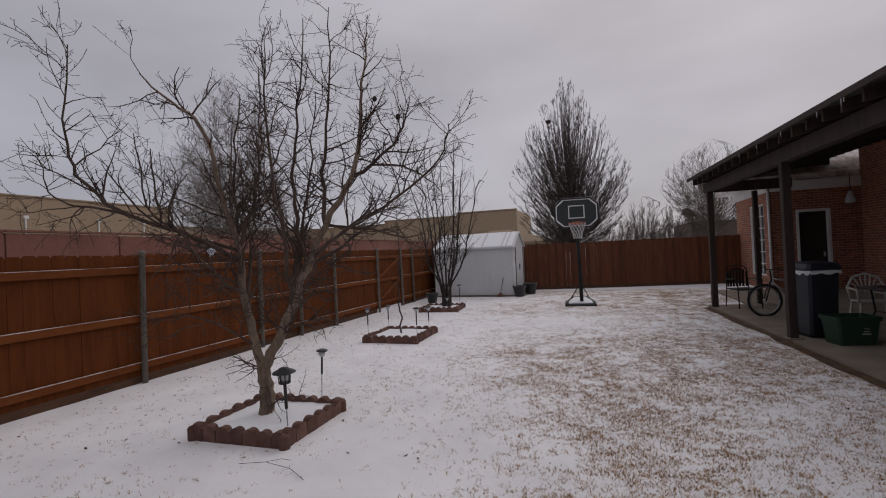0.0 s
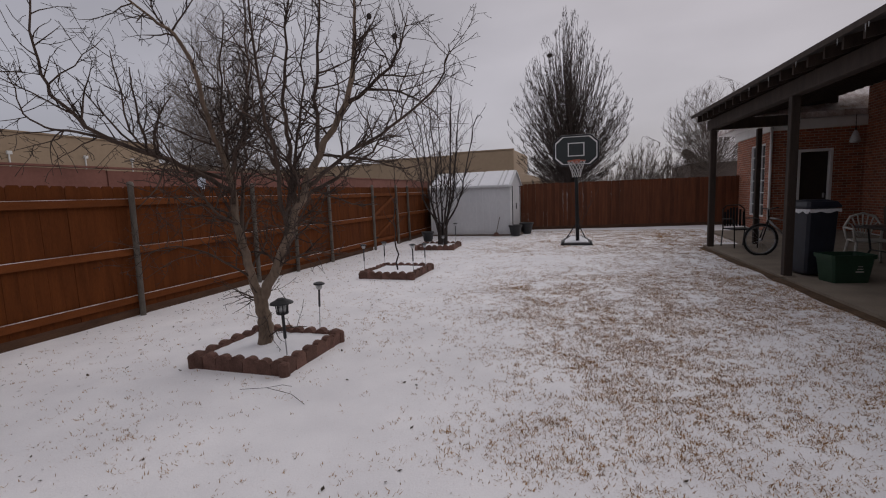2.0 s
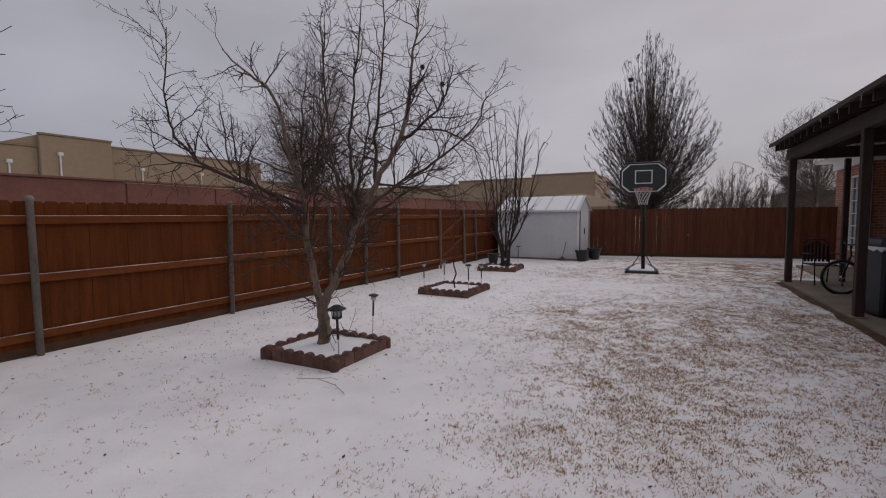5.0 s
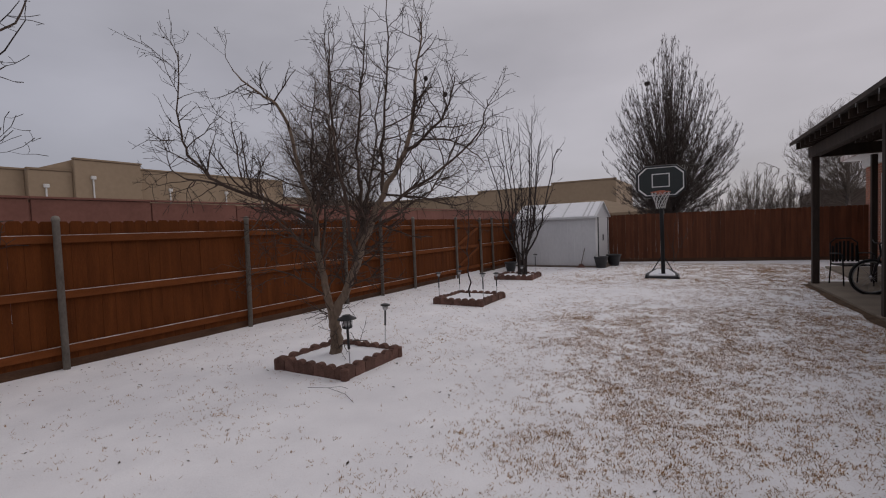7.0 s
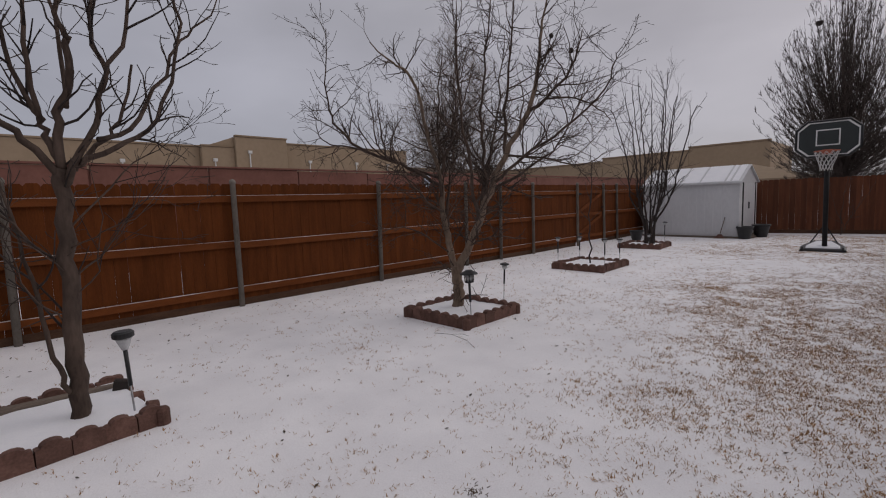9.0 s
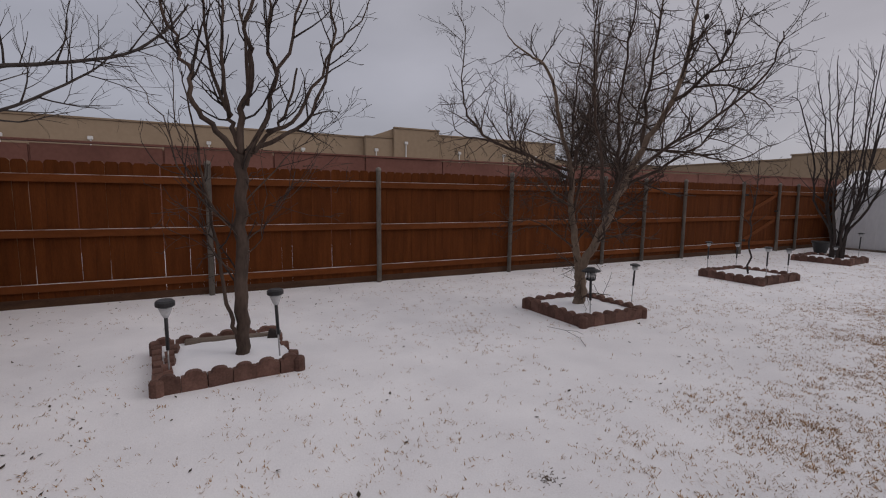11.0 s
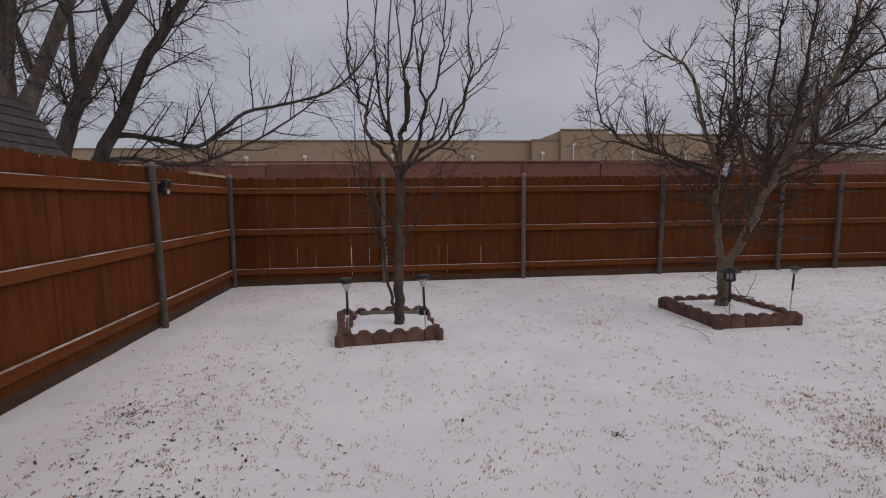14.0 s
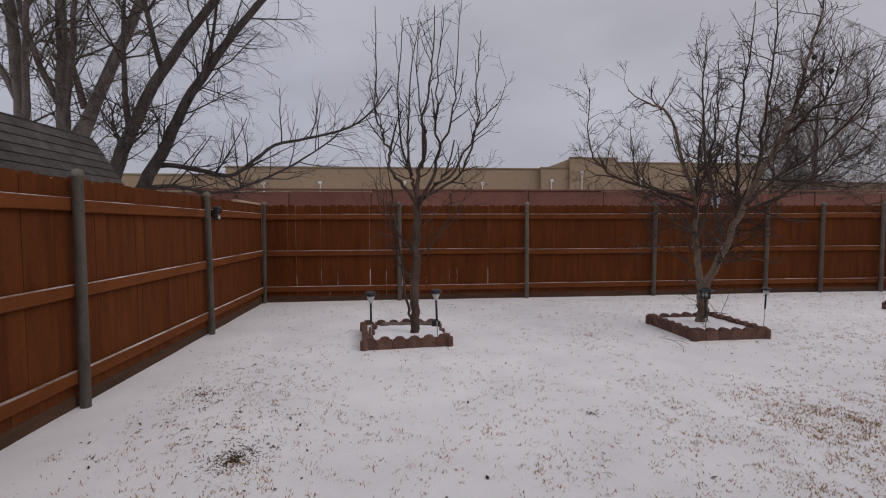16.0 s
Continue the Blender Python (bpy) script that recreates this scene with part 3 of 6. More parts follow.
def build_bed(cx, cy, sx, sy, turn, label, seed, broken=False):
    rng = random.Random(seed)
    bed = thing("planting_bed", cx, cy, 0, label, "planting bed", "tree beds along the fence", turn=turn)
    for side in range(4):
        run = sx if side % 2 == 0 else sy
        off = (sy if side % 2 == 0 else sx) / 2
        k = round(run / 0.15)
        for i in range(k):
            u = (i + 0.5) * run / k - run / 2
            tilt, sag = rng.gauss(0, 2.0), rng.gauss(0, 0.005)
            if broken and side == 2:
                if i % 2 == 0:
                    continue
                sag -= 0.03
                tilt += 10
            m = pose(0, 0, 0, 0, 0, 90 * side) @ pose(u, -off + 0.031, sag, tilt, rng.gauss(0, 1.2), rng.gauss(0, 2.5)) @ Matrix.Diagonal((run / k / 0.15, 1, 1, 1))
            link_mesh("edger", EDGER_MESH, None, bed, "", m)
    for i, (a, b) in enumerate(((-1, -1), (1, -1), (1, 1), (-1, 1))):
        link_mesh("corner_edger", CORNER_MESH, None, bed, "", pose(a * (sx / 2 - 0.02), b * (sy / 2 - 0.02), 0, 0, 0, 30 * i))
    # the snow that fills it, slightly domed and uneven
    bm = bmesh.new()
    g = 12
    grid = [[bm.verts.new((sx * (i / g - 0.5) * 0.93, sy * (j / g - 0.5) * 0.93, 0.078 + 0.012 * noise.noise((i * 0.7 + cx, j * 0.7 + cy, 1)) + 0.012 * math.sin(math.pi * i / g) * math.sin(math.pi * j / g))) for i in range(g + 1)] for j in range(g + 1)]
    for j in range(g):
        for i in range(g):
            bm.faces.new((grid[j][i], grid[j][i + 1], grid[j + 1][i + 1], grid[j + 1][i]))
    part("snow_fill", bm, SNOW, bed, "snow filling the bed", None, True)
    return bed


BED_A = (2.86, -0.90, 0.99, 0.95)
BED_B = (2.28, 3.40, 1.02, 1.09)
BED_C = (2.87, -4.70, 0.98, 0.97)
BED_D = (1.74, 7.35, 1.02, 1.0)
build_bed(*BED_A, 1, "square bed of red scalloped concrete edging round a bare tree", 21)
build_bed(*BED_B, 1, "square bed of red scalloped concrete edging round a sapling", 22)
build_bed(*BED_C, 5, "square bed of red edging with loose stones at the back", 23, True)
build_bed(*BED_D, 5, "square bed of red scalloped edging round a shrubby tree", 24)

timber = part("timber", block((-0.36, -0.035, 0.0), (0.36, 0.035, 0.06), 0.012), WOOD_GREY, None, "", pose(2.50, -4.63, 0.045, 2, 1.5, 88))
tagged(timber, "weathered grey-brown timber lying in the bed", "timber")
for x, y, a in ((3.13, -5.06, 187), (2.98, -5.05, 179), (2.82, -5.06, 186), (2.67, -5.04, 175)):
    b = link_mesh("edging_stone", EDGER_MESH, None, None, "", pose(x, y, 0.0, -9, 2, a))
    tagged(b, "loose red scalloped edging stone leaning in the bed", "edging stone", "loose edging stones")
bin_box = part("green_block", block((-0.05, -0.03, 0.0), (0.05, 0.03, 0.10), 0.008), DOOR_DARK, None, "", pose(2.61, -4.30, 0.05, 0, 12, 75))
tagged(bin_box, "small dark green weathered block lying in snow", "block")


# ---- solar path lamps ----
def stake_lamp(kind, x, y, h, label, tilt=(0, 0), base=0.03):
    lamp = thing("path_lamp", x, y, base, label, "path lamp", "solar path lamps")
    lamp.matrix_basis = pose(x, y, base, tilt[0], tilt[1], 0)
    if kind == "lantern":
        bar("stake", [(0, 0, -0.05), (0, 0, h * 0.42)], 0.006, STEEL, lamp)
        bar("pole", [(0, 0, h * 0.36), (0, 0, h - 0.13)], 0.014, BLACK_PLASTIC, lamp)
        part("base_cup", lathe([(0.02, h - 0.145), (0.05, h - 0.135), (0.055, h - 0.12)], 14), BLACK_PLASTIC, lamp)
        part("diffuser", lathe([(0.034, h - 0.12), (0.038, h - 0.04)], 14), FROST, lamp, "cloudy clear diffuser", None, True)
        for i in range(8):
            a = i * math.pi / 4
            bar("cage_bar", [(0.046 * math.cos(a), 0.046 * math.sin(a), h - 0.12), (0.054 * math.cos(a), 0.054 * math.sin(a), h - 0.04)], 0.005, BLACK_PLASTIC, lamp, "", 5)
        part("cap", lathe([(0.102, h - 0.042), (0.096, h - 0.030), (0.05, h - 0.008), (0.035, h + 0.004), (0.001, h + 0.006)], 18), BLACK_PLASTIC, lamp)
    elif kind == "cup":
        bar("stake", [(0, 0, -0.05), (0, 0, h * 0.45)], 0.006, STEEL, lamp)
        bar("pole", [(0, 0, h * 0.38), (0, 0, h - 0.12)], 0.013, BLACK_PLASTIC, lamp)
        part("diffuser", lathe([(0.016, h - 0.125), (0.028, h - 0.10), (0.042, h - 0.06), (0.046, h - 0.044)], 18), FROST, lamp, "cloudy ribbed cup diffuser", None, True)
        part("cap", lathe([(0.052, h - 0.046), (0.062, h - 0.040), (0.062, h - 0.012), (0.050, h), (0.001, h + 0.002)], 18), BLACK_PLASTIC, lamp)
    else:
        bar("stake", [(0, 0, -0.05), (0, 0, h * 0.5)], 0.005, STEEL, lamp)
        bar("pole", [(0, 0, h * 0.45), (0, 0, h - 0.075)], 0.0115, BLACK_PLASTIC, lamp)
        part("diffuser", lathe([(0.020, h - 0.08), (0.034, h - 0.06), (0.036, h - 0.018)], 14), FROST, lamp, "short clear diffuser", None, True)
        part("cap", lathe([(0.062, h - 0.02), (0.060, h - 0.008), (0.03, h + 0.004), (0.001, h + 0.006)], 16), BLACK_PLASTIC, lamp)
    return lamp


stake_lamp("lantern", 3.19, -1.10, 0.56, "black lantern path lamp with caged diffuser on a stake", (1, -1))
stake_lamp("stick", 2.86, -0.08, 0.50, "black mushroom-capped path lamp on a thin steel stake", (0, 3))
stake_lamp("cup", 3.17, -5.06, 0.58, "black-capped path lamp with cup diffuser standing in snow", (0, 3))
stake_lamp("cup", 3.13, -4.31, 0.58, "black-capped path lamp with white cup diffuser", (2, -2))
for x, y, h in ((1.75, 3.10, 0.56), (1.80, 3.86, 0.52), (2.70, 3.14, 0.56), (2.68, 3.80, 0.50)):
    stake_lamp("stick", x, y, h, "slim black path lamp at a corner of the sapling bed", (0, 0))
for x, y, h in ((2.13, 7.65, 0.62), (2.00, 6.96, 0.35)):
    stake_lamp("stick", x, y, h, "slim black path lamp beside the shrubby tree", (0, 1))


# ---- trees ----
def curve_points(p, d, length, steps, rng, wander, rise):
    pts = [p.copy()]
    d = d.normalized()
    for _ in range(steps):
        d = (d + Vector((rng.gauss(0, wander), rng.gauss(0, wander), rng.gauss(0, wander) + rise))).normalized()
        pts.append(pts[-1] + d * (length / steps))
    return pts


def side_way(d, rng, spread):
    """A direction that leaves d by an angle of about spread degrees."""
    a = Vector((rng.gauss(0, 1), rng.gauss(0, 1), rng.gauss(0, 1)))
    a = (a - d * a.dot(d)).normalized()
    s = math.radians(rng.gauss(spread, spread * 0.22))
    return d * math.cos(s) + a * math.sin(s)


def sprout(store, pts, r0, r1, level, rng, spec):
    """Adds a limb and, by its level, the shoots that grow from it."""
    k = len(pts)
    radii = [r0 + (r1 - r0) * i / (k - 1) for i in range(k)]
    store[min(level, len(store) - 1)].add(pts, radii, (9, 6, 4, 3, 3)[min(level, 4)])
    if level >= len(spec):
        return
    per_m, lmin, lmax, spread, wander, rise, first = spec[level]
    total = sum((b - a).length for a, b in zip(pts, pts[1:]))
    count = int(total * per_m + rng.random())
    for _ in range(count):
        u = first + (1 - first) * rng.random()
        q = u * (k - 1)
        i = min(int(q), k - 2)
        p = pts[i].lerp(pts[i + 1], q - i)
        d = (pts[i + 1] - pts[i]).normalized()
        length = rng.uniform(lmin, lmax) * (1.15 - 0.5 * u)
        r = min(radii[i] * 0.6, 0.0048 * (length / 0.3) ** 0.8 + 0.0022)
        way = side_way(d, rng, spread)
        sprout(store, curve_points(p, way, length, 5 if length > 0.35 else 3, rng, wander, rise), r, max(0.0021, r * 0.38), level + 1, rng, spec)


def smooth_limb(points, rng, jitter=0.012, per=4):
    """A limb through hand-set points, rounded between them and slightly crooked."""
    P = [Vector(p) for p in points]
    out = []
    for i in range(len(P) - 1):
        a, b, c, d = P[max(i - 1, 0)], P[i], P[i + 1], P[min(i + 2, len(P) - 1)]
        for s in range(per):
            t = s / per
            q = 0.5 * (2 * b + (c - a) * t + (2 * a - 5 * b + 4 * c - d) * t * t + (3 * b - a - 3 * c + d) * t ** 3)
            out.append(q + Vector((rng.gauss(0, jitter), rng.gauss(0, jitter), 0)) * (1 if (i or s) else 0))
    out.append(P[-1])
    return out


def tree(name, x, y, limbs, spec, seed, label, mats, z=0.0, group="", wide=1.0, tall=1.0):
    """limbs: (points from the base, thick end, thin end, own growth if it has one). The first is the trunk."""
    rng = random.Random(seed)
    root = thing(name, x, y, z, label, "tree", group)
    store = [None, Tubes(), Tubes(), Tubes()]
    for i, (points, r0, r1, *own) in enumerate(limbs):
        store[0] = Tubes()
        sprout(store, smooth_limb([(px * wide, py * wide, pz * tall) for px, py, pz in points], rng), r0, r1, 0, rng, own[0] if own else spec)
        # fruit tree's later limbs: darker bark colour stands in for looking dark against sky
        store[0].mesh("limb" if i else "trunk", mats[0] if i < 3 or name != "fruit_tree" else mats[1], root)
    for t, part_name, mat in zip(store[1:], ("branch_work", "shoot_work", "twig_work"), mats[1:]):
        if t.v:
            tagged(t.mesh(part_name, mat, root), kind="stuff")
    return root


FRUIT_SPEC = ((10.5, 0.2, 0.72, 56, 0.20, 0.09, 0.10), (11.0, 0.10, 0.38, 54, 0.20, 0.06, 0.1), (13.0, 0.03, 0.10, 62, 0.14, 0.02, 0.1))
# the old fruit tree nearest the first stretch of the walk
fruit_tree = tree("fruit_tree", 2.78, -0.88, [
    ([(0, 0, 0), (0.0, 0.0, 0.2), (-0.03, 0.02, 0.42), (-0.06, 0.05, 0.60)], 0.074, 0.060),
    ([(-0.06, 0.05, 0.52), (-0.20, 0.05, 0.90), (-0.35, 0.10, 1.3), (-0.45, 0.15, 1.78), (-0.45, -0.1, 2.3), (-0.44, -0.34, 2.96), (-0.50, -0.7, 3.1), (-0.57, -1.02, 3.3)], 0.046, 0.005),
    ([(-0.05, 0.05, 0.52), (0.20, 0.12, 0.90), (0.45, 0.20, 1.4), (0.75, 0.30, 1.95), (1.07, 0.39, 2.42), (1.12, 0.6, 3.0), (1.06, 0.8, 3.5), (1.09, 0.95, 4.1)], 0.052, 0.006),
    ([(-0.44, 0.12, 1.65), (-0.6, -0.4, 1.88), (-0.75, -0.9, 2.03), (-0.85, -1.3, 2.22), (-0.88, -1.5, 2.45), (-0.80, -1.6, 2.8), (-0.66, -1.65, 3.35)], 0.024, 0.004),
    ([(-0.76, -0.95, 2.05), (-1.1, -1.12, 2.15), (-1.4, -1.25, 2.2), (-1.58, -1.33, 2.36), (-1.62, -1.36, 2.65)], 0.013, 0.003),
    ([(-0.45, 0.12, 1.75), (-0.85, -0.35, 1.95), (-1.05, -0.6, 2.2), (-1.1, -0.7, 2.9)], 0.018, 0.004),
    ([(0.45, 0.20, 1.4), (0.35, 0.30, 1.9), (0.28, 0.32, 2.5), (0.38, 0.35, 3.2), (0.48, 0.40, 4.15)], 0.028, 0.004),
    ([(0.75, 0.30, 1.95), (0.66, 0.40, 2.5), (0.76, 0.45, 3.2), (0.80, 0.50, 4.25)], 0.024, 0.004),
    ([(1.07, 0.39, 2.42), (1.40, 0.40, 2.55), (1.70, 0.42, 2.78), (1.88, 0.42, 3.15)], 0.022, 0.004),
    ([(1.35, 0.40, 2.53), (1.7, 0.55, 2.5), (2.0, 0.6, 2.35), (2.15, 0.65, 2.2)], 0.012, 0.003),
    ([(0.60, 0.25, 1.65), (1.10, 0.25, 1.92), (1.70, 0.26, 2.15), (2.26, 0.27, 2.48), (2.38, 0.27, 2.8)], 0.020, 0.004),
    ([(-0.45, 0.15, 1.78), (-0.25, 0.25, 2.3), (-0.2, 0.30, 2.9), (-0.15, 0.30, 3.7)], 0.024, 0.004),
    ([(-0.40, 0.12, 1.5), (-0.6, 0.30, 2.2), (-0.68, 0.40, 2.8), (-0.6, 0.45, 3.5)], 0.022, 0.004),
    ([(-0.30, 0.08, 1.15), (-0.5, 0.45, 1.7), (-0.6, 0.7, 2.3), (-0.5, 0.8, 3.1)], 0.022, 0.004),
    ([(0.20, 0.12, 0.90), (0.10, 0.50, 1.4), (0.05, 0.80, 2.0), (0.10, 1.0, 2.8), (0.15, 1.1, 3.6)], 0.028, 0.004),
    ([(0.32, 0.16, 1.15), (0.5, -0.15, 1.6), (0.55, -0.35, 2.2), (0.5, -0.4, 3.0), (0.52, -0.4, 3.6)], 0.024, 0.004),
    ([(-0.14, 0.05, 0.75), (-0.45, -0.2, 1.0), (-0.8, -0.4, 1.12), (-1.2, -0.5, 1.05)], 0.012, 0.003),
    ([(0.55, 0.22, 1.55), (0.85, 0.7, 1.8), (1.1, 1.1, 2.1), (1.3, 1.5, 2.7)], 0.020, 0.004),
    ([(-0.2, 0.05, 0.9), (-0.5, 0.35, 1.2), (-0.7, 0.75, 1.35), (-0.8, 1.2, 1.6)], 0.014, 0.003),
    ([(0.2, 0.12, 0.9), (0.6, -0.15, 1.15), (0.9, -0.45, 1.3), (1.2, -0.6, 1.55)], 0.014, 0.003),
    ([(-0.35, 0.1, 1.3), (-0.2, -0.4, 1.45), (-0.1, -0.8, 1.7), (-0.2, -1.1, 2.1)], 0.015, 0.003),
    ([(0.75, 0.3, 1.95), (1.2, 0.6, 1.9), (1.6, 0.9, 1.8), (1.9, 1.1, 1.95)], 0.014, 0.003),
    ([(-0.35, 0.1, 1.35), (-0.8, 0.1, 1.5), (-1.2, 0.2, 1.5), (-1.6, 0.15, 1.7)], 0.014, 0.003),
], FRUIT_SPEC, 101, "leafless old fruit tree with forked trunk and thorny twigs", (BARK_FRUIT, BARK_BROWN, TWIG, TWIG), wide=0.79, tall=0.95)

for fx, fy, fz, sx, sy, sz in ((1.35, 0.35, 2.83, 1.30, 0.34, 2.56), (1.08, 0.42, 3.06, 0.93, 0.52, 2.90)):
    stalk = bar("stalk", [(sx, sy, sz), ((sx + fx) / 2, (sy + fy) / 2, sz * 0.4 + fz * 0.6), (fx, fy, fz)], 0.003, TWIG, fruit_tree, "", 4)
    part("dried_fruit", lathe([(0.004, 0.028), (0.02, 0.016), (0.025, -0.004), (0.014, -0.024), (0.002, -0.028)], 8), BARK_DARK, stalk, "shrivelled dark fruit", pose(fx, fy, fz))
PRUNED_SPEC = ((5.0, 0.18, 0.6, 40, 0.16, 0.10, 0.25), (7.0, 0.08, 0.28, 48, 0.24, 0.03, 0.2), (5.0, 0.04, 0.14, 55, 0.22, 0.0, 0.2))
tree("pruned_tree", 2.98, -4.56, [
    ([(0, 0, 0), (0, -0.01, 0.35), (0, 0, 0.8), (0, 0.02, 1.25), (0, 0.04, 1.72)], 0.054, 0.043),
    ([(0, -0.04, 0.25), (0.02, -0.1, 0.45), (0.03, -0.14, 0.8), (0, -0.22, 1.3), (-0.02, -0.3, 1.9), (0, -0.36, 2.3)], 0.0179, 0.0039),
    ([(0, 0.03, 1.66), (0.03, -0.15, 1.88), (0.05, -0.28, 2.07), (0.05, -0.3, 2.29), (0.06, -0.39, 2.47), (0.05, -0.46, 2.77), (0.05, -0.45, 3.3), (0.06, -0.46, 3.95)], 0.0234, 0.0039),
    ([(0, 0.03, 1.7), (-0.04, -0.02, 1.92), (-0.06, -0.06, 2.07), (-0.08, -0.17, 2.44), (-0.1, -0.2, 3.0), (-0.1, -0.12, 3.9)], 0.0234, 0.0039),
    ([(0, 0.04, 1.7), (-0.02, 0.04, 2.0), (-0.02, 0.13, 2.25), (0, 0.15, 2.55)], 0.0276, 0.0194),
    ([(0, 0.15, 2.52), (0, 0.105, 2.68), (0.02, 0.19, 3.0), (0.02, 0.24, 3.5), (0.02, 0.26, 4.0)], 0.0179, 0.0039),
    ([(0, 0.04, 1.6), (0.06, 0.12, 1.78), (0.08, 0.24, 2.0), (0.1, 0.3, 2.33), (0.1, 0.26, 2.66), (0.1, 0.3, 3.1), (0.1, 0.37, 3.9)], 0.0248, 0.0039),
    ([(0.03, 0.1, 1.7), (-0.05, 0.25, 1.88), (-0.1, 0.39, 2.05), (-0.12, 0.52, 2.46)], 0.0179, 0.0078),
    ([(0.04, 0.1, 1.72), (0.1, 0.32, 1.85), (0.12, 0.6, 2.05), (0.12, 0.78, 2.62), (0.1, 0.78, 3.1), (0.1, 0.82, 3.7)], 0.0193, 0.0039),
    ([(0.08, 0.24, 1.9), (-0.05, 0.45, 2.0), (-0.08, 0.7, 2.4), (-0.1, 0.85, 2.68), (-0.1, 1.1, 2.92), (-0.1, 1.19, 3.2)], 0.0179, 0.0026),
    ([(-0.03, -0.04, 2.0), (0.08, -0.07, 2.44), (0.1, -0.06, 2.9), (0.1, 0.06, 3.8)], 0.0165, 0.0039),
    ([(-0.02, 0.1, 2.1), (-0.15, 0.12, 2.6), (-0.18, 0.05, 3.1), (-0.18, 0.1, 3.9)], 0.0152, 0.0032),
    ([(0.1, 0.28, 2.2), (0.2, 0.42, 2.6), (0.22, 0.5, 3.0), (0.22, 0.55, 3.8)], 0.0152, 0.0032),
    ([(0, 0.0, 1.1), (0.05, -0.3, 1.4), (0.06, -0.41, 1.9), (0.06, -0.41, 2.4)], 0.0083, 0.0019),
    ([(0.02, -0.12, 1.2), (0.08, -0.4, 1.6), (0.1, -0.52, 1.95), (0.1, -0.68, 2.22)], 0.0076, 0.0019),
    ([(0, 0.0, 0.7), (0.1, -0.2, 0.95), (0.12, -0.28, 1.3), (0.1, -0.22, 1.75)], 0.0057, 0.0014),
    ([(0, 0.0, 0.85), (0.12, 0.14, 1.05), (0.16, 0.2, 1.4), (0.14, 0.16, 1.85)], 0.0057, 0.0014),
    ([(0, 0.0, 1.05), (0.1, -0.12, 1.2), (0.22, -0.3, 1.3), (0.26, -0.5, 1.28)], 0.0049, 0.0014),
    ([(0, 0.02, 1.2), (0.14, 0.2, 1.3), (0.2, 0.42, 1.42), (0.2, 0.6, 1.7)], 0.0057, 0.0014),
    ([(0, 0.02, 1.0), (0.08, 0.25, 1.2), (0.1, 0.45, 1.5), (0.1, 0.7, 1.45)], 0.0069, 0.0013),
    ([(0, 0.02, 1.3), (-0.1, 0.4, 1.7), (-0.12, 0.7, 1.95), (-0.12, 0.95, 2.1)], 0.0069, 0.0013),
], PRUNED_SPEC, 103, "leafless pruned tree with knobbly cuts and upright shoots", (BARK_BROWN, BARK_DARK, TWIG, TWIG), wide=0.92, tall=0.955)

SHRUB_SPEC = ((2.6, 0.5, 1.1, 34, 0.07, 0.09, 0.3), (4.0, 0.2, 0.55, 35, 0.1, 0.06, 0.2), (4.0, 0.08, 0.2, 45, 0.1, 0.03, 0.2))
shrub_rng = random.Random(9)
shrub = [([(0, 0, 0), (0.02, 0, 0.3), (0.04, 0, 0.6)], 0.05, 0.04)]
for a, s, h in ((0, 1.25, 3.0), (55, 0.8, 3.5), (110, 0.5, 3.9), (160, 0.9, 3.6), (215, 1.1, 3.2), (265, 0.7, 3.8), (310, 1.0, 3.4), (20, 0.4, 4.0), (190, 0.5, 3.7), (340, 0.8, 3.3)):
    c, d = math.cos(math.radians(a)), math.sin(math.radians(a))
    shrub.append(([(0.10 * c, 0.10 * d, 0.0), (0.13 * c, 0.13 * d, 0.5), (0.36 * s * c + 0.1 * c, 0.36 * s * d + 0.1 * d, 1.2), (0.6 * s * c + 0.05, 0.6 * s * d, 2.0), (0.85 * s * c, 0.85 * s * d + 0.05, 3.0), (s * c, s * d, h)], 0.031, 0.006))
tree("crape_myrtle", 1.83, 7.45, shrub, SHRUB_SPEC, 105, "leafless many-stemmed crape myrtle in front of the shed", (BARK_DARK, BARK_DARK, TWIG, TWIG), wide=0.95, tall=1.12)

SAPLING_SPEC = ((4.0, 0.2, 0.6, 35, 0.1, 0.08, 0.35), (5.0, 0.06, 0.2, 45, 0.1, 0.04, 0.2))
tree("sapling", 2.26, 3.40, [([(0, 0, 0), (0.01, 0.0, 0.5), (0.0, 0.02, 1.0), (0.03, 0.02, 1.6), (0.02, 0.03, 2.3)], 0.017, 0.004)],
     SAPLING_SPEC, 107, "thin leafless sapling in a small bed", (BARK_DARK, TWIG, TWIG, TWIG))


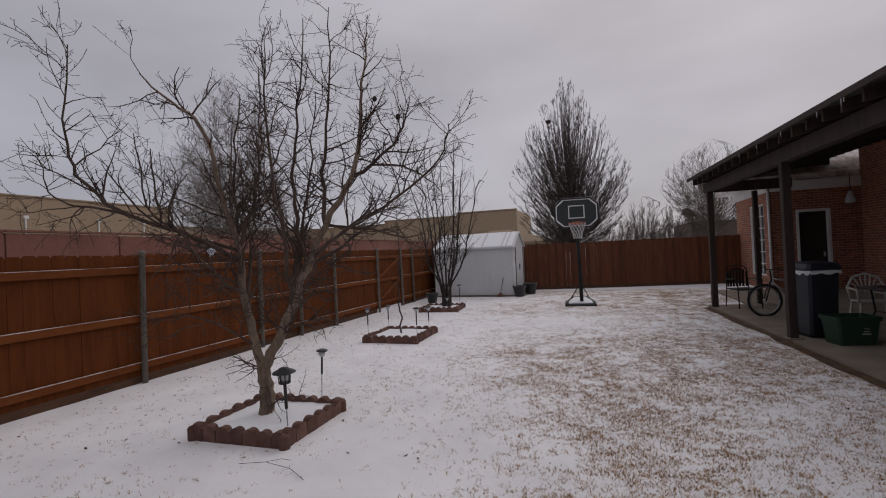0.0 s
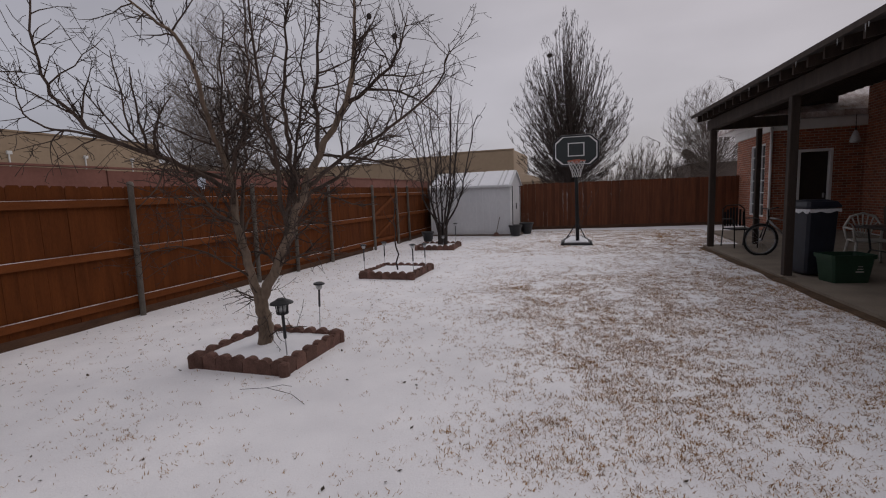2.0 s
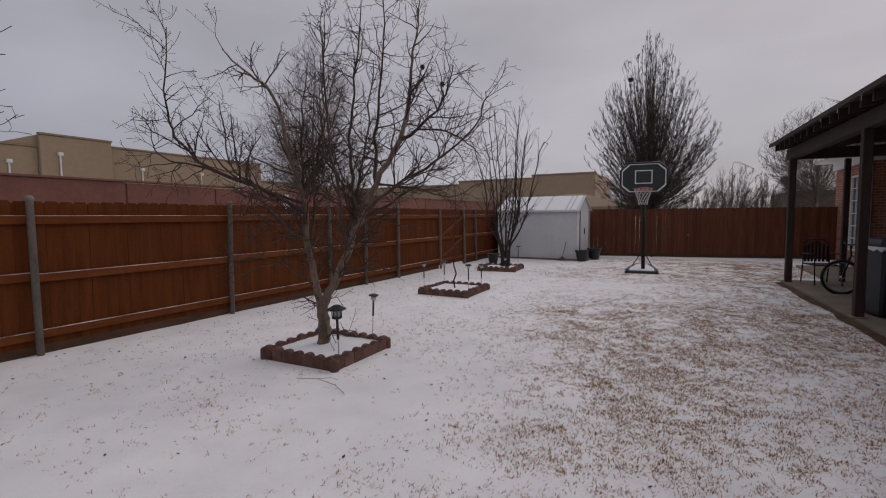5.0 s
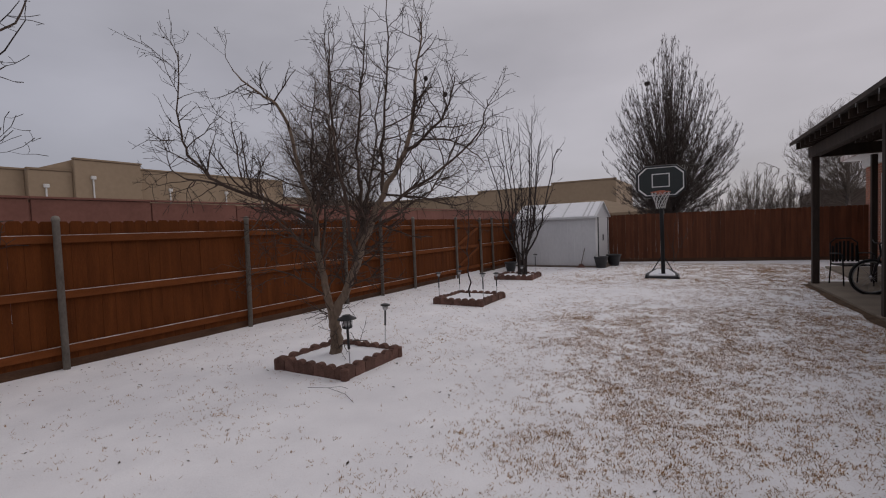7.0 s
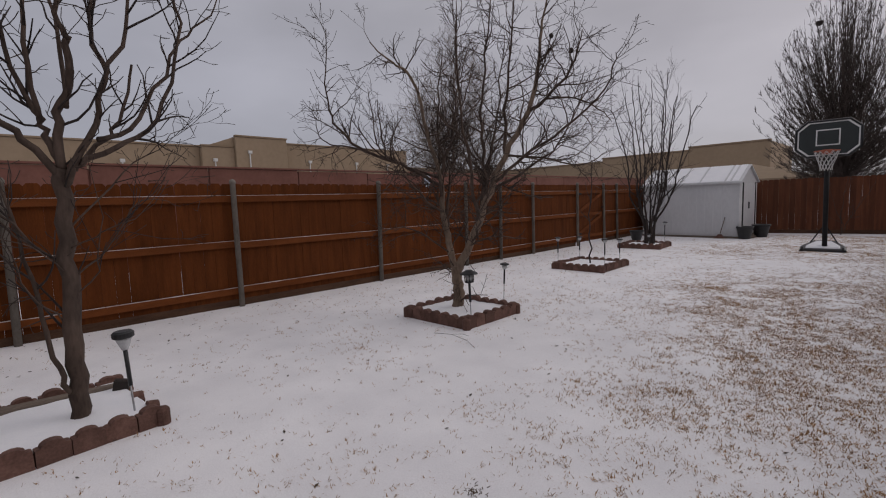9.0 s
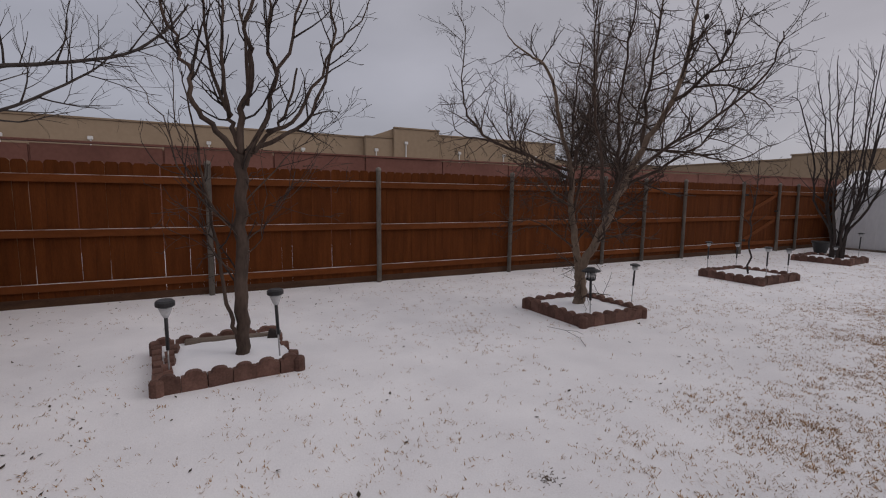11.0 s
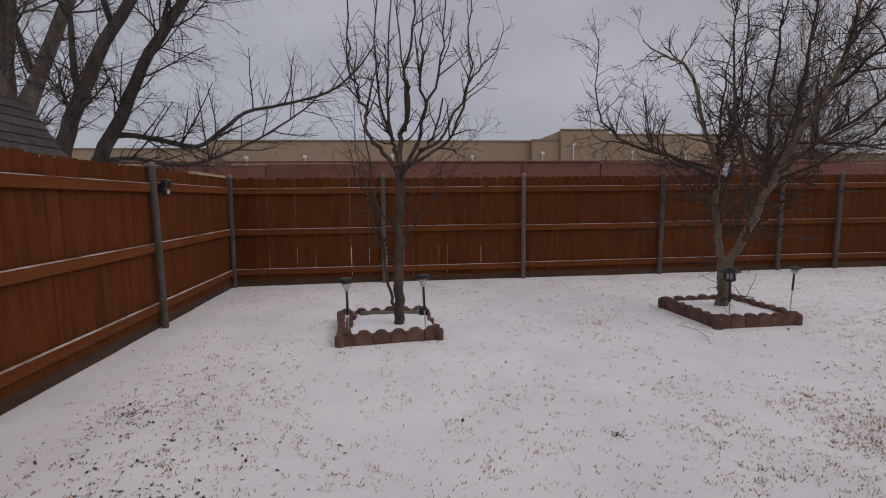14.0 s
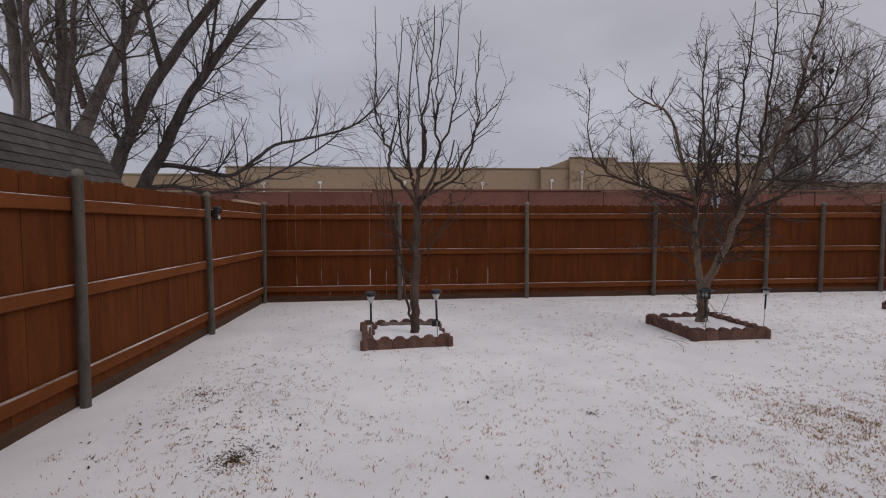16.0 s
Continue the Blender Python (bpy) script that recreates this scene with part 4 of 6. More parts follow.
def crown_tree(name, x, y, height, low, radius, primaries, seed, label, mats, lean_up, widest=0.4, trunk_r=0.22, subs=9, z=0.0, fan=0.35, twist=24, low_wide=0.0, twig=1.0, blunt=1.0, inner=0.12, thin=1.0):
    """A leafless tree whose ascending limbs end on an egg-shaped crown."""
    rng = random.Random(seed)
    root = thing(name, x, y, z, label, "tree")
    store = [Tubes(), Tubes(), Tubes()]
    trunk = curve_points(Vector((0, 0, -0.1)), Vector((0, 0, 1)), height * 0.8, 10, rng, 0.03, 0.05)
    store[0].add(trunk, [trunk_r * (1 - 0.93 * i / 10) for i in range(11)], 8)

    def reach(u):
        return radius * ((low_wide + (1 - low_wide) * math.sin(math.pi * min(1.0, u / (2 * widest)))) if u < widest else math.cos(math.pi / 2 * (u - widest) / (1 - widest)) ** blunt)

    def within(points):
        """Keeps a shoot inside the crown's outline."""
        for p in points[1:]:
            most = max(0.15 * radius, reach(max(0.02, min(0.99, (p.z - low) / (height - low)))) * 1.03)
            q = math.hypot(p.x, p.y)
            if q > most:
                p.x, p.y = p.x * most / q, p.y * most / q
            p.z = min(p.z, height + 0.25 * max(0.0, p.z - height))
        return points

    for i in range(primaries):
        u = rng.random()
        while rng.random() > reach(u) / radius:
            u = rng.random()
        a = rng.uniform(0, 2 * math.pi)
        rad = reach(max(u, 0.04)) * math.sqrt(rng.uniform(inner, 1.0))
        tip = Vector((rad * math.cos(a), rad * math.sin(a), low + u * (height - low)))
        start_h = min(low * 0.8 + rng.random() * fan * max(0.0, tip.z - low), height * 0.7)
        q = start_h / (height * 0.8) * 10
        k = min(int(q), 9)
        s = trunk[k].lerp(trunk[k + 1], q - k)
        mid = s.lerp(tip, 0.5) + Vector((math.cos(a), math.sin(a), 0)) * rad * 0.22 - Vector((0, 0, 0.04 * rad))
        pts = [s.lerp(mid, t).lerp(mid.lerp(tip, t), t) + Vector((rng.gauss(0, 0.04), rng.gauss(0, 0.04), 0)) * (t > 0) for t in (0, 0.2, 0.4, 0.6, 0.8, 1.0)]
        r = 0.009 + 0.0030 * thin * (tip - s).length
        store[1].add(pts, [r * (1 - 0.85 * t / 5) for t in range(6)], 4)
        for _ in range(subs):
            t = rng.uniform(0.25, 1.0) * 5
            k = min(int(t), 4)
            p = pts[k].lerp(pts[k + 1], t - k)
            d = side_way((pts[k + 1] - pts[k]).normalized(), rng, twist)
            L = rng.uniform(0.5, 1.3) * twig * radius / 3.4
            tw = within(curve_points(p, d, L, 3, rng, 0.08, 0.10 * min(1.5, lean_up)))
            store[2].add(tw, [0.010, 0.008, 0.006, 0.004], 3)
            for _ in range(3):
                j = rng.choice((1, 2))
                d2 = side_way((tw[j + 1] - tw[j]).normalized(), rng, 32)
                store[2].add(within(curve_points(tw[j], d2, L * rng.uniform(0.35, 0.7), 2, rng, 0.08, 0.08)), [0.006, 0.005, 0.003], 3)
    for t, nm, mat in zip(store, ("trunk", "branch_work", "twig_work"), mats):
        ob = t.mesh(nm, mat, root)
        if nm != "trunk":
            tagged(ob, kind="stuff")
    return root


pear = crown_tree("pear_tree", 4.30, 23.2, 11.6, 1.75, 3.45, 660, 201, "tall leafless ornamental pear tree with dense upright crown", (TWIG_PEAR, TWIG_PEAR, TWIG_PEAR), 1.0, 0.30, 0.10, 14, low_wide=0.58, fan=0.60, twist=22, twig=0.30, blunt=0.92, inner=0.15, thin=0.50)
crown_tree("round_tree", 12.65, 29.0, 7.9, 2.4, 2.9, 110, 203, "leafless round-crowned tree behind a neighbouring roof", (BARK, TWIG_PALE, TWIG_PALE), 0.6, 0.5, 0.16, 11, fan=0.5, twist=34, blunt=0.6, low_wide=0.4, thin=0.7)
crown_tree("twiggy_tree", -14.3, 17.0, 12.4, 2.2, 4.4, 140, 205, "pale leafless twiggy tree beyond the side fence", (BARK, TWIG_PALE, TWIG_PALE), 0.3, 0.45, 0.2, 15, fan=0.75, twist=44, low_wide=0.55, inner=0.3, thin=0.6)
for i, (x, y, h, r) in enumerate(((8.6, 28.5, 4.6, 1.9), (6.9, 27.5, 3.4, 1.5), (10.2, 29.5, 3.9, 1.7))):
    crown_tree("bare_bush", x, y, h, 0.4, r, 110, 210 + i, "leafless brushy shrub beyond the rear fence", (BARK, TWIG_PALE, TWIG_PALE), 1.2, 0.5, 0.08, 8, blunt=0.6, low_wide=0.5)

part("nest", lathe([(0.02, -0.12), (0.11, -0.08), (0.15, 0.02), (0.12, 0.08), (0.04, 0.03)], 10), BARK_DARK, pear, "dark twig nest", pose(-0.9, -1.2, 8.6))

# the neighbour's big trees past the fence corner
BIG_SPEC = ((2.4, 0.9, 2.4, 48, 0.12, 0.03, 0.15), (4.8, 0.5, 1.2, 45, 0.16, -0.05, 0.15), (6.5, 0.2, 0.6, 45, 0.18, -0.08, 0.15))
LIMB_SPEC = ((4.5, 0.6, 1.7, 50, 0.08, 0.07, 0.15), (5.0, 0.3, 0.8, 40, 0.1, 0.03, 0.15), (4.0, 0.12, 0.35, 45, 0.15, 0.0, 0.15))
tree("leaning_tree", -2.0, -11.05, [
    ([(0, 0, -0.1), (0.0, 0.08, 1.0), (0.0, 0.29, 2.1), (0.0, 0.55, 2.9), (0.0, 0.98, 3.85), (0.0, 1.56, 4.8), (0.1, 2.5, 6.0), (0.2, 3.7, 7.4), (0.2, 5.0, 8.8)], 0.18, 0.05),
    ([(0, 0.7, 3.3), (-0.6, 0.3, 4.6), (-0.9, 0.2, 6.2), (-1.0, 0.3, 8.4)], 0.07, 0.02),
    ([(0, 1.4, 4.6), (0.5, 1.3, 6.0), (0.8, 1.6, 7.5), (1.0, 2.0, 9.0)], 0.06, 0.02),
], BIG_SPEC, 111, "big leafless leaning tree beyond the fence corner", (BARK_MID, BARK_MID, TWIG, TWIG))
tree("leaning_tree", -2.75, -11.1, [
    ([(0, 0, -0.1), (0.0, 0.15, 1.0), (0.0, 0.45, 2.0), (0.0, 1.03, 3.0), (0.0, 1.54, 4.05), (0.0, 2.4, 5.35), (0.0, 3.6, 6.8), (0.1, 5.0, 8.2)], 0.18, 0.05),
    ([(0, 1.5, 3.9), (0.1, 1.95, 4.6), (0.2, 2.3, 5.6), (0.3, 2.5, 6.8)], 0.06, 0.02),
    ([(0.0, 0.80, 2.66), (-0.1, 1.1, 2.74), (-0.2, 1.75, 2.64), (-0.25, 2.4, 2.52), (-0.25, 2.8, 2.76), (-0.25, 3.45, 3.24), (-0.25, 4.19, 3.41), (-0.25, 5.19, 3.69), (-0.25, 5.81, 4.17), (-0.25, 6.2, 4.7)], 0.065, 0.014, LIMB_SPEC),
    ([(0.0, 0.55, 2.2), (-0.1, 1.2, 2.26), (-0.2, 2.1, 2.12), (-0.25, 2.93, 2.34), (-0.25, 3.93, 2.83), (-0.25, 4.69, 3.34), (-0.25, 5.1, 3.75)], 0.05, 0.010, LIMB_SPEC),
], BIG_SPEC, 113, "big leafless tree with low limbs leaning out over the fence", (BARK_MID, BARK_MID, TWIG, TWIG))
for i, (x, y, tx, ty, r) in enumerate(((-3.7, -13.6, 0.2, -0.15, 0.20), (-3.9, -12.95, 0.1, 0.2, 0.20), (-3.8, -13.1, 0.0, 2.6, 0.20))):
    tree("tall_tree", x, y, [
        ([(0, 0, -0.1), (0.03, 0.1 * ty, 2.2), (0.3 * tx, 0.4 * ty, 4.4), (0.7 * tx, 0.8 * ty, 6.6), (tx, 1.3 * ty, 9.5), (1.2 * tx, 1.7 * ty, 12.0)], r, 0.05),
        ([(0.1 * tx, 0.2 * ty, 3.6), (0.5, 0.5 + 0.5 * ty, 5.2), (0.8, 0.9 + 0.7 * ty, 7.2), (0.9, 1.0 + 0.9 * ty, 9.5)], 0.09, 0.025),
        ([(0.2 * tx, 0.3 * ty, 4.2), (0.2, -0.5 + 0.4 * ty, 5.6), (0.3, -0.9 + 0.5 * ty, 7.6), (0.3, -1.2 + 0.6 * ty, 9.8)], 0.085, 0.025),
    ], BIG_SPEC, 121 + i, "tall leafless tree behind the neighbour's shed", (BARK, BARK, TWIG_PALE, TWIG_PALE))


# ---- metal garden shed ----
def build_shed():
    s = thing("garden_shed", 0.34, 10.80, 0, "white metal garden shed with snow on its low roof", "shed", turn=-2)
    L, D, E, R = 2.78, 1.75, 1.66, 2.14
    part("base_frame", block((-0.05, -0.07, 0.0), (L + 0.30, D + 0.05, 0.055), 0.01), WOOD_GREY, s, "dark timber base")
    bm = bmesh.new()
    box(bm, (0, 0, 0.05), (L, 0.03, E), 0.004)
    part("front_wall", bm, SHED_WALL, s)
    part("rear_wall", block((0, D - 0.03, 0.05), (L, D, E), 0.004), SHED_WALL, s)
    for nm, x in (("gable_wall", 0.0), ("gable_wall", L - 0.03)):
        bm = prism(bmesh.new(), [(0.031, 0.05), (D - 0.031, 0.05), (D - 0.031, E), (D / 2, R - 0.02), (0.031, E)], 0.03, "x", x)
        part(nm, bm, SHED_WALL, s)
    for i in range(1, 12):
        x = L * i / 12
        part("wall_rib", block((x - 0.012, -0.0035, 0.06), (x + 0.012, -0.0005, E - 0.06), 0.001), SHED_WALL, s)
    for y0, y1, z0, z1 in ((-0.08, D / 2, E - 0.025, R), (D + 0.08, D / 2, E - 0.025, R)):
        bm = bmesh.new()
        vs = [bm.verts.new(p) for p in ((-0.06, y0, z0), (L + 0.06, y0, z0), (L + 0.06, y1, z1), (-0.06, y1, z1), (-0.06, y0, z0 + 0.025), (L + 0.06, y0, z0 + 0.025), (L + 0.06, y1, z1 + 0.025), (-0.06, y1, z1 + 0.025))]
        for q in ((0, 1, 2, 3), (7, 6, 5, 4), (0, 4, 5, 1), (1, 5, 6, 2), (2, 6, 7, 3), (3, 7, 4, 0)):
            bm.faces.new([vs[k] for k in q])
        bmesh.ops.recalc_face_normals(bm, faces=bm.faces[:])
        part("roof_slope", bm, SHED_WALL, s)
    # snow lies between the raised roof seams
    seams = [0.0, 0.52, 1.18, 1.72, 2.40, 2.55, L]
    for a, b in zip(seams, seams[1:]):
        bm = bmesh.new()
        top = [(a + 0.03, -0.06, E + 0.012), (b - 0.03, -0.06, E + 0.012), (b - 0.03, D / 2 - 0.02, R + 0.018), (a + 0.03, D / 2 - 0.02, R + 0.018)]
        lo = [bm.verts.new((x, y, z - 0.008)) for x, y, z in top]
        hi = [bm.verts.new((x, y, z + 0.014)) for x, y, z in top]
        bm.faces.new(hi), bm.faces.new(lo[::-1])
        for k in range(4):
            bm.faces.new((lo[k], lo[(k + 1) % 4], hi[(k + 1) % 4], hi[k]))
        part("roof_snow", bm, SNOW, s, "snow between the roof seams")
    part("eave_trim", block((-0.07, -0.10, E - 0.055), (L + 0.07, -0.082, E - 0.005), 0.003), SHED_WALL, s)
    part("corner_trim", block((L - 0.015, -0.006, 0.05), (L + 0.045, 0.05, E), 0.004), WHITE_PAINT, s)
    part("corner_trim", block((-0.03, -0.006, 0.05), (0.03, 0.05, E), 0.004), WHITE_PAINT, s)
    door = part("door", block((L + 0.001, 0.22, 0.10), (L + 0.025, 1.45, E - 0.06), 0.004), SHED_WALL, s)
    for y in (0.18, 1.46):
        part("door_trim", block((L + 0.001, y, 0.08), (L + 0.04, y + 0.05, E - 0.03), 0.003), SHED_DARK, s)
    part("door_handle", block((L + 0.026, 0.75, 0.85), (L + 0.055, 0.79, 1.05), 0.006), SHED_DARK, door, "dark handle")
    return s


build_shed()


def flower_pot(x, y, r, h, z, label):
    p = thing("flower_pot", x, y, z, label, "flower pot", "pots by the shed")
    part("pot", lathe([(r * 0.62, 0), (r * 0.66, 0.02), (r * 0.92, h * 0.84), (r, h * 0.85), (r * 1.02, h), (r * 0.92, h), (r * 0.88, h * 0.88), (0.002, h * 0.86)], 22), BLACK_PLASTIC, p, "", None, True)
    part("soil", lathe([(r * 0.86, h * 0.885), (0.002, h * 0.905)], 16), BOARD_OLD, p, "dark soil with a dusting of snow")
    return p


flower_pot(3.28, 10.63, 0.22, 0.36, 0.0, "large black plastic pot beside the shed corner")
flower_pot(3.52, 11.43, 0.24, 0.38, 0.0, "large black plastic pot beside the shed door")
flower_pot(0.8, 9.1, 0.20, 0.30, 0.0, "black plastic pot standing near the side fence")
broom = thing("broom", 2.65, 10.60, 0.0, "short red-brown broom leaning on the shed wall", "broom")
bar("handle", [(0.0, 0.0, 0.1), (0.10, 0.10, 0.62)], 0.011, WOOD_GREY, broom)
part("head", prism(bmesh.new(), [(-0.13, 0.0), (0.13, 0.0), (0.05, 0.12), (-0.05, 0.12)], 0.05, "y", -0.025), EDGER, broom, "red-brown bristle head")


# ---- portable basketball hoop ----
def build_hoop():
    h = thing("basketball_hoop", 5.29, 8.20, 0, "portable basketball hoop on a black snow-dusted base", "basketball hoop", turn=4)
    h.scale = (0.95, 0.95, 0.95)
    bm = bmesh.new()
    lo = [(-0.42, -0.30), (0.42, -0.30), (0.42, 0.05), (0.22, 0.62), (-0.22, 0.62), (-0.42, 0.05)]
    def up(y):
        return 0.05 + 0.12 * (y + 0.30) / 0.92
    a = [bm.verts.new((x, y, 0.0)) for x, y in lo]
    b = [bm.verts.new((x * 0.98, y * 0.98, up(y))) for x, y in lo]
    c = [bm.verts.new((x * 0.88, y * 0.88, up(y) + 0.02)) for x, y in lo]
    bm.faces.new(a[::-1]), bm.faces.new(c)
    for p, q in ((a, b), (b, c)):
        for i in range(6):
            bm.faces.new((p[i], p[(i + 1) % 6], q[(i + 1) % 6], q[i]))
    base = part("base", bm, BLACK_PLASTIC, h)
    bm = bmesh.new()
    vs = [bm.verts.new((x * 0.76, y * 0.76, up(y * 0.8) + 0.012)) for x, y in lo]
    us = [bm.verts.new((x * 0.64, y * 0.64, up(y * 0.7) + 0.045)) for x, y in lo]
    bm.faces.new(us)
    for i in range(6):
        bm.faces.new((vs[i], vs[(i + 1) % 6], us[(i + 1) % 6], us[i]))
    part("snow_cap", bm, SNOW, base, "snow lying on the base")
    for x in (-0.36, 0.36):
        part("wheel", lathe([(0.06, -0.02), (0.06, 0.02)], 14), BLACK_PLASTIC, h, "", pose(x, -0.31, 0.06, 0, 90, 0))
    part("pole_collar", lathe([(0.15, 0.08), (0.14, 0.13), (0.05, 0.15)], 18), SNOW, h, "ring of snow round the pole")
    bar("pole", [(0.03, -0.12, 0.12), (0.0, -0.02, 2.30)], 0.050, BLACK_METAL, h, "", 12)
    for x in (-0.26, 0.26):
        bar("brace", [(x, 0.35, 0.14), (0.02, -0.10, 0.62)], 0.014, BLACK_METAL, h)
    # backboard
    w, z0, z1, c = 0.575, 2.16, 2.95, 0.20
    face = [(-w + c, z0), (w - c, z0), (w, z0 + 0.18), (w, z1 - 0.18), (w - c, z1), (-w + c, z1), (-w, z1 - 0.18), (-w, z0 + 0.18)]
    part("backboard", prism(bmesh.new(), face, 0.035, "y", -0.12), BOARD_FACE, h, "black eight-sided backboard")
    rim_t = Tubes()
    rim_t.add([Vector((x * 1.0, -0.125, z)) for x, z in face + face[:2]], [0.024] * 10, 6)
    rim_t.mesh("board_frame", BLACK_PLASTIC, h)

    def stripe(pts, t):
        bm = bmesh.new()
        n = len(pts)
        cx, cz = sum(p[0] for p in pts) / n, sum(p[1] for p in pts) / n
        o = [bm.verts.new((x, -0.1235, z)) for x, z in pts]
        i_ = [bm.verts.new((x - math.copysign(t, x - cx), -0.1235, z - math.copysign(t, z - cz))) for x, z in pts]
        o2 = [bm.verts.new((v.co.x, -0.120, v.co.z)) for v in o]
        for k in range(n):
            bm.faces.new((o[k], i_[k], i_[(k + 1) % n], o[(k + 1) % n]))
            bm.faces.new((o[k], o[(k + 1) % n], o2[(k + 1) % n], o2[k]))
        return bm

    part("border_line", stripe([(x * 0.95, z * 0.95 + 0.05 * 2.555) for x, z in face], 0.026), WHITE_PAINT, h, "white border line")
    part("target_square", stripe([(-0.215, 2.40), (0.215, 2.40), (0.215, 2.76), (-0.215, 2.76)], 0.026), WHITE_PAINT, h, "white target square")
    rim = Tubes()
    rim.add([Vector((0.228 * math.cos(2 * math.pi * k / 24), -0.40 + 0.228 * math.sin(2 * math.pi * k / 24), 2.26)) for k in range(25)], [0.010] * 25, 6)
    ring = rim.mesh("rim", RIM, h, "faded red steel rim")
    part("rim_bracket", block((-0.10, -0.185, 2.20), (0.10, -0.121, 2.31), 0.01), RIM, h, "faded red bracket")
    net = Tubes()
    for k in range(12):
        for sgn in (1, -1):
            pts = []
            for j in range(7):
                u = j / 6
                r = 0.225 - 0.115 * min(1.0, u * 1.25)
                an = 2 * math.pi * k / 12 + sgn * u * 1.3
                pts.append(Vector((r * math.cos(an), -0.40 + r * math.sin(an), 2.255 - 0.42 * u)))
            net.add(pts, [0.006] * 7, 4)
    tagged(net.mesh("net", NET, ring, "white cord net"), kind="stuff")


build_hoop()

# a thin bare bush and weeds at the foot of the rear fence
tree("bare_shrub", 5.2, 12.85, [([(0, 0, 0), (0.05, 0, 0.3), (-0.15, 0, 0.8), (-0.3, 0, 1.5)], 0.012, 0.003), ([(0, 0, 0), (0.15, 0, 0.4), (0.4, 0, 0.9), (0.7, 0, 1.5)], 0.012, 0.003), ([(0, 0, 0), (0.0, 0, 0.6), (0.05, 0, 1.2), (0.1, 0, 1.7)], 0.012, 0.003)],
     SAPLING_SPEC, 131, "thin bare shrub against the rear fence", (TWIG, TWIG, TWIG, TWIG))


# ---- things beyond the fences ----
def build_boundary_wall():
    w = thing("boundary_wall", -6.0, -30, 0, "long red-brown panelled masonry wall behind the fence", "wall")
    for i in range(34):
        y = 2.44 * i
        part("panel", block((-0.06, y + 0.02, 0), (0.06, y + 2.42, 2.37 + 0.03 * math.sin(i * 0.7)), 0.008), PANEL_WALL, w)
        part("joint_post", block((-0.03, y - 0.018, 0), (0.03, y + 0.018, 2.33), 0.004), PANEL_WALL, w)
        part("coping", block((-0.10, y + 0.004, 2.405), (0.10, y + 2.436, 2.455), 0.008), PANEL_WALL, w)


build_boundary_wall()


def build_big_building():
    b = thing("long_building", -44.4, 1.6, 0.5, "long tan stucco building with flat stepped roofline", "building")
    mass = (("wall", -95, -25, 6.35, 0.0), ("wall", -25, 9.6, 7.15, 0.6), ("wall", 9.6, 12.8, 7.2, 1.2), ("raised_wall", 12.8, 18.4, 8.3, 1.6), ("wall", 18.4, 36.5, 7.9, 0.9), ("wall", 36.5, 70, 6.0, -2.0))
    for nm, y0, y1, z, out in mass:
        part(nm, block((-22.0, y0, 0), (out, y1, z), 0.05), STUCCO, b)
        part("parapet", block((out - 0.35, y0 - 0.05, z), (out + 0.12, y1 + 0.05, z + 0.16), 0.02), STUCCO_DARK, b)
        part("dado", block((out + 0.003, y0 + 0.1, 0), (out + 0.12, y1 - 0.1, 3.1), 0.02), STUCCO_DARK, b)
    # the stepped shoulder of the raised part
    part("shoulder", prism(bmesh.new(), [(9.9, 7.2), (12.8, 7.2), (12.8, 8.25)], 6.0, "x", -4.8), STUCCO, b)
    for y, z, out in ((-21, 5.6, 0.6), (-15.0, 5.7, 0.6), (-5.8, 5.8, 0.6), (3.0, 5.7, 0.6), (10.8, 6.0, 1.2), (14.2, 6.9, 1.6), (21.5, 6.2, 0.9), (28.0, 6.2, 0.9), (33.0, 6.2, 0.9)):
        d = part("downspout", block((out + 0.004, y - 0.06, 0), (out + 0.12, y + 0.06, z - 0.30), 0.02), WHITE_SIDING, b, "pale downspout")
        part("rain_head", block((out + 0.004, y - 0.2, z - 0.31), (out + 0.25, y + 0.2, z + 0.0), 0.04), WHITE_SIDING, d, "pale rain head")
    far = thing("far_wing", -12.4, 62.0, 0, "far tan stucco wing with low flat roof", "building")
    for nm, x0, x1, z in (("wall", -36, -14, 6.4), ("raised_wall", -14, -2, 6.9), ("wall", -2, 7.0, 7.3)):
        part(nm, block((x0, 0.0, 0), (x1, 14, z), 0.05), STUCCO, far)
        part("parapet", block((x0 - 0.05, -0.14, z), (x1 + 0.05, 0.4, z + 0.18), 0.02), STUCCO_DARK, far)


build_big_building()


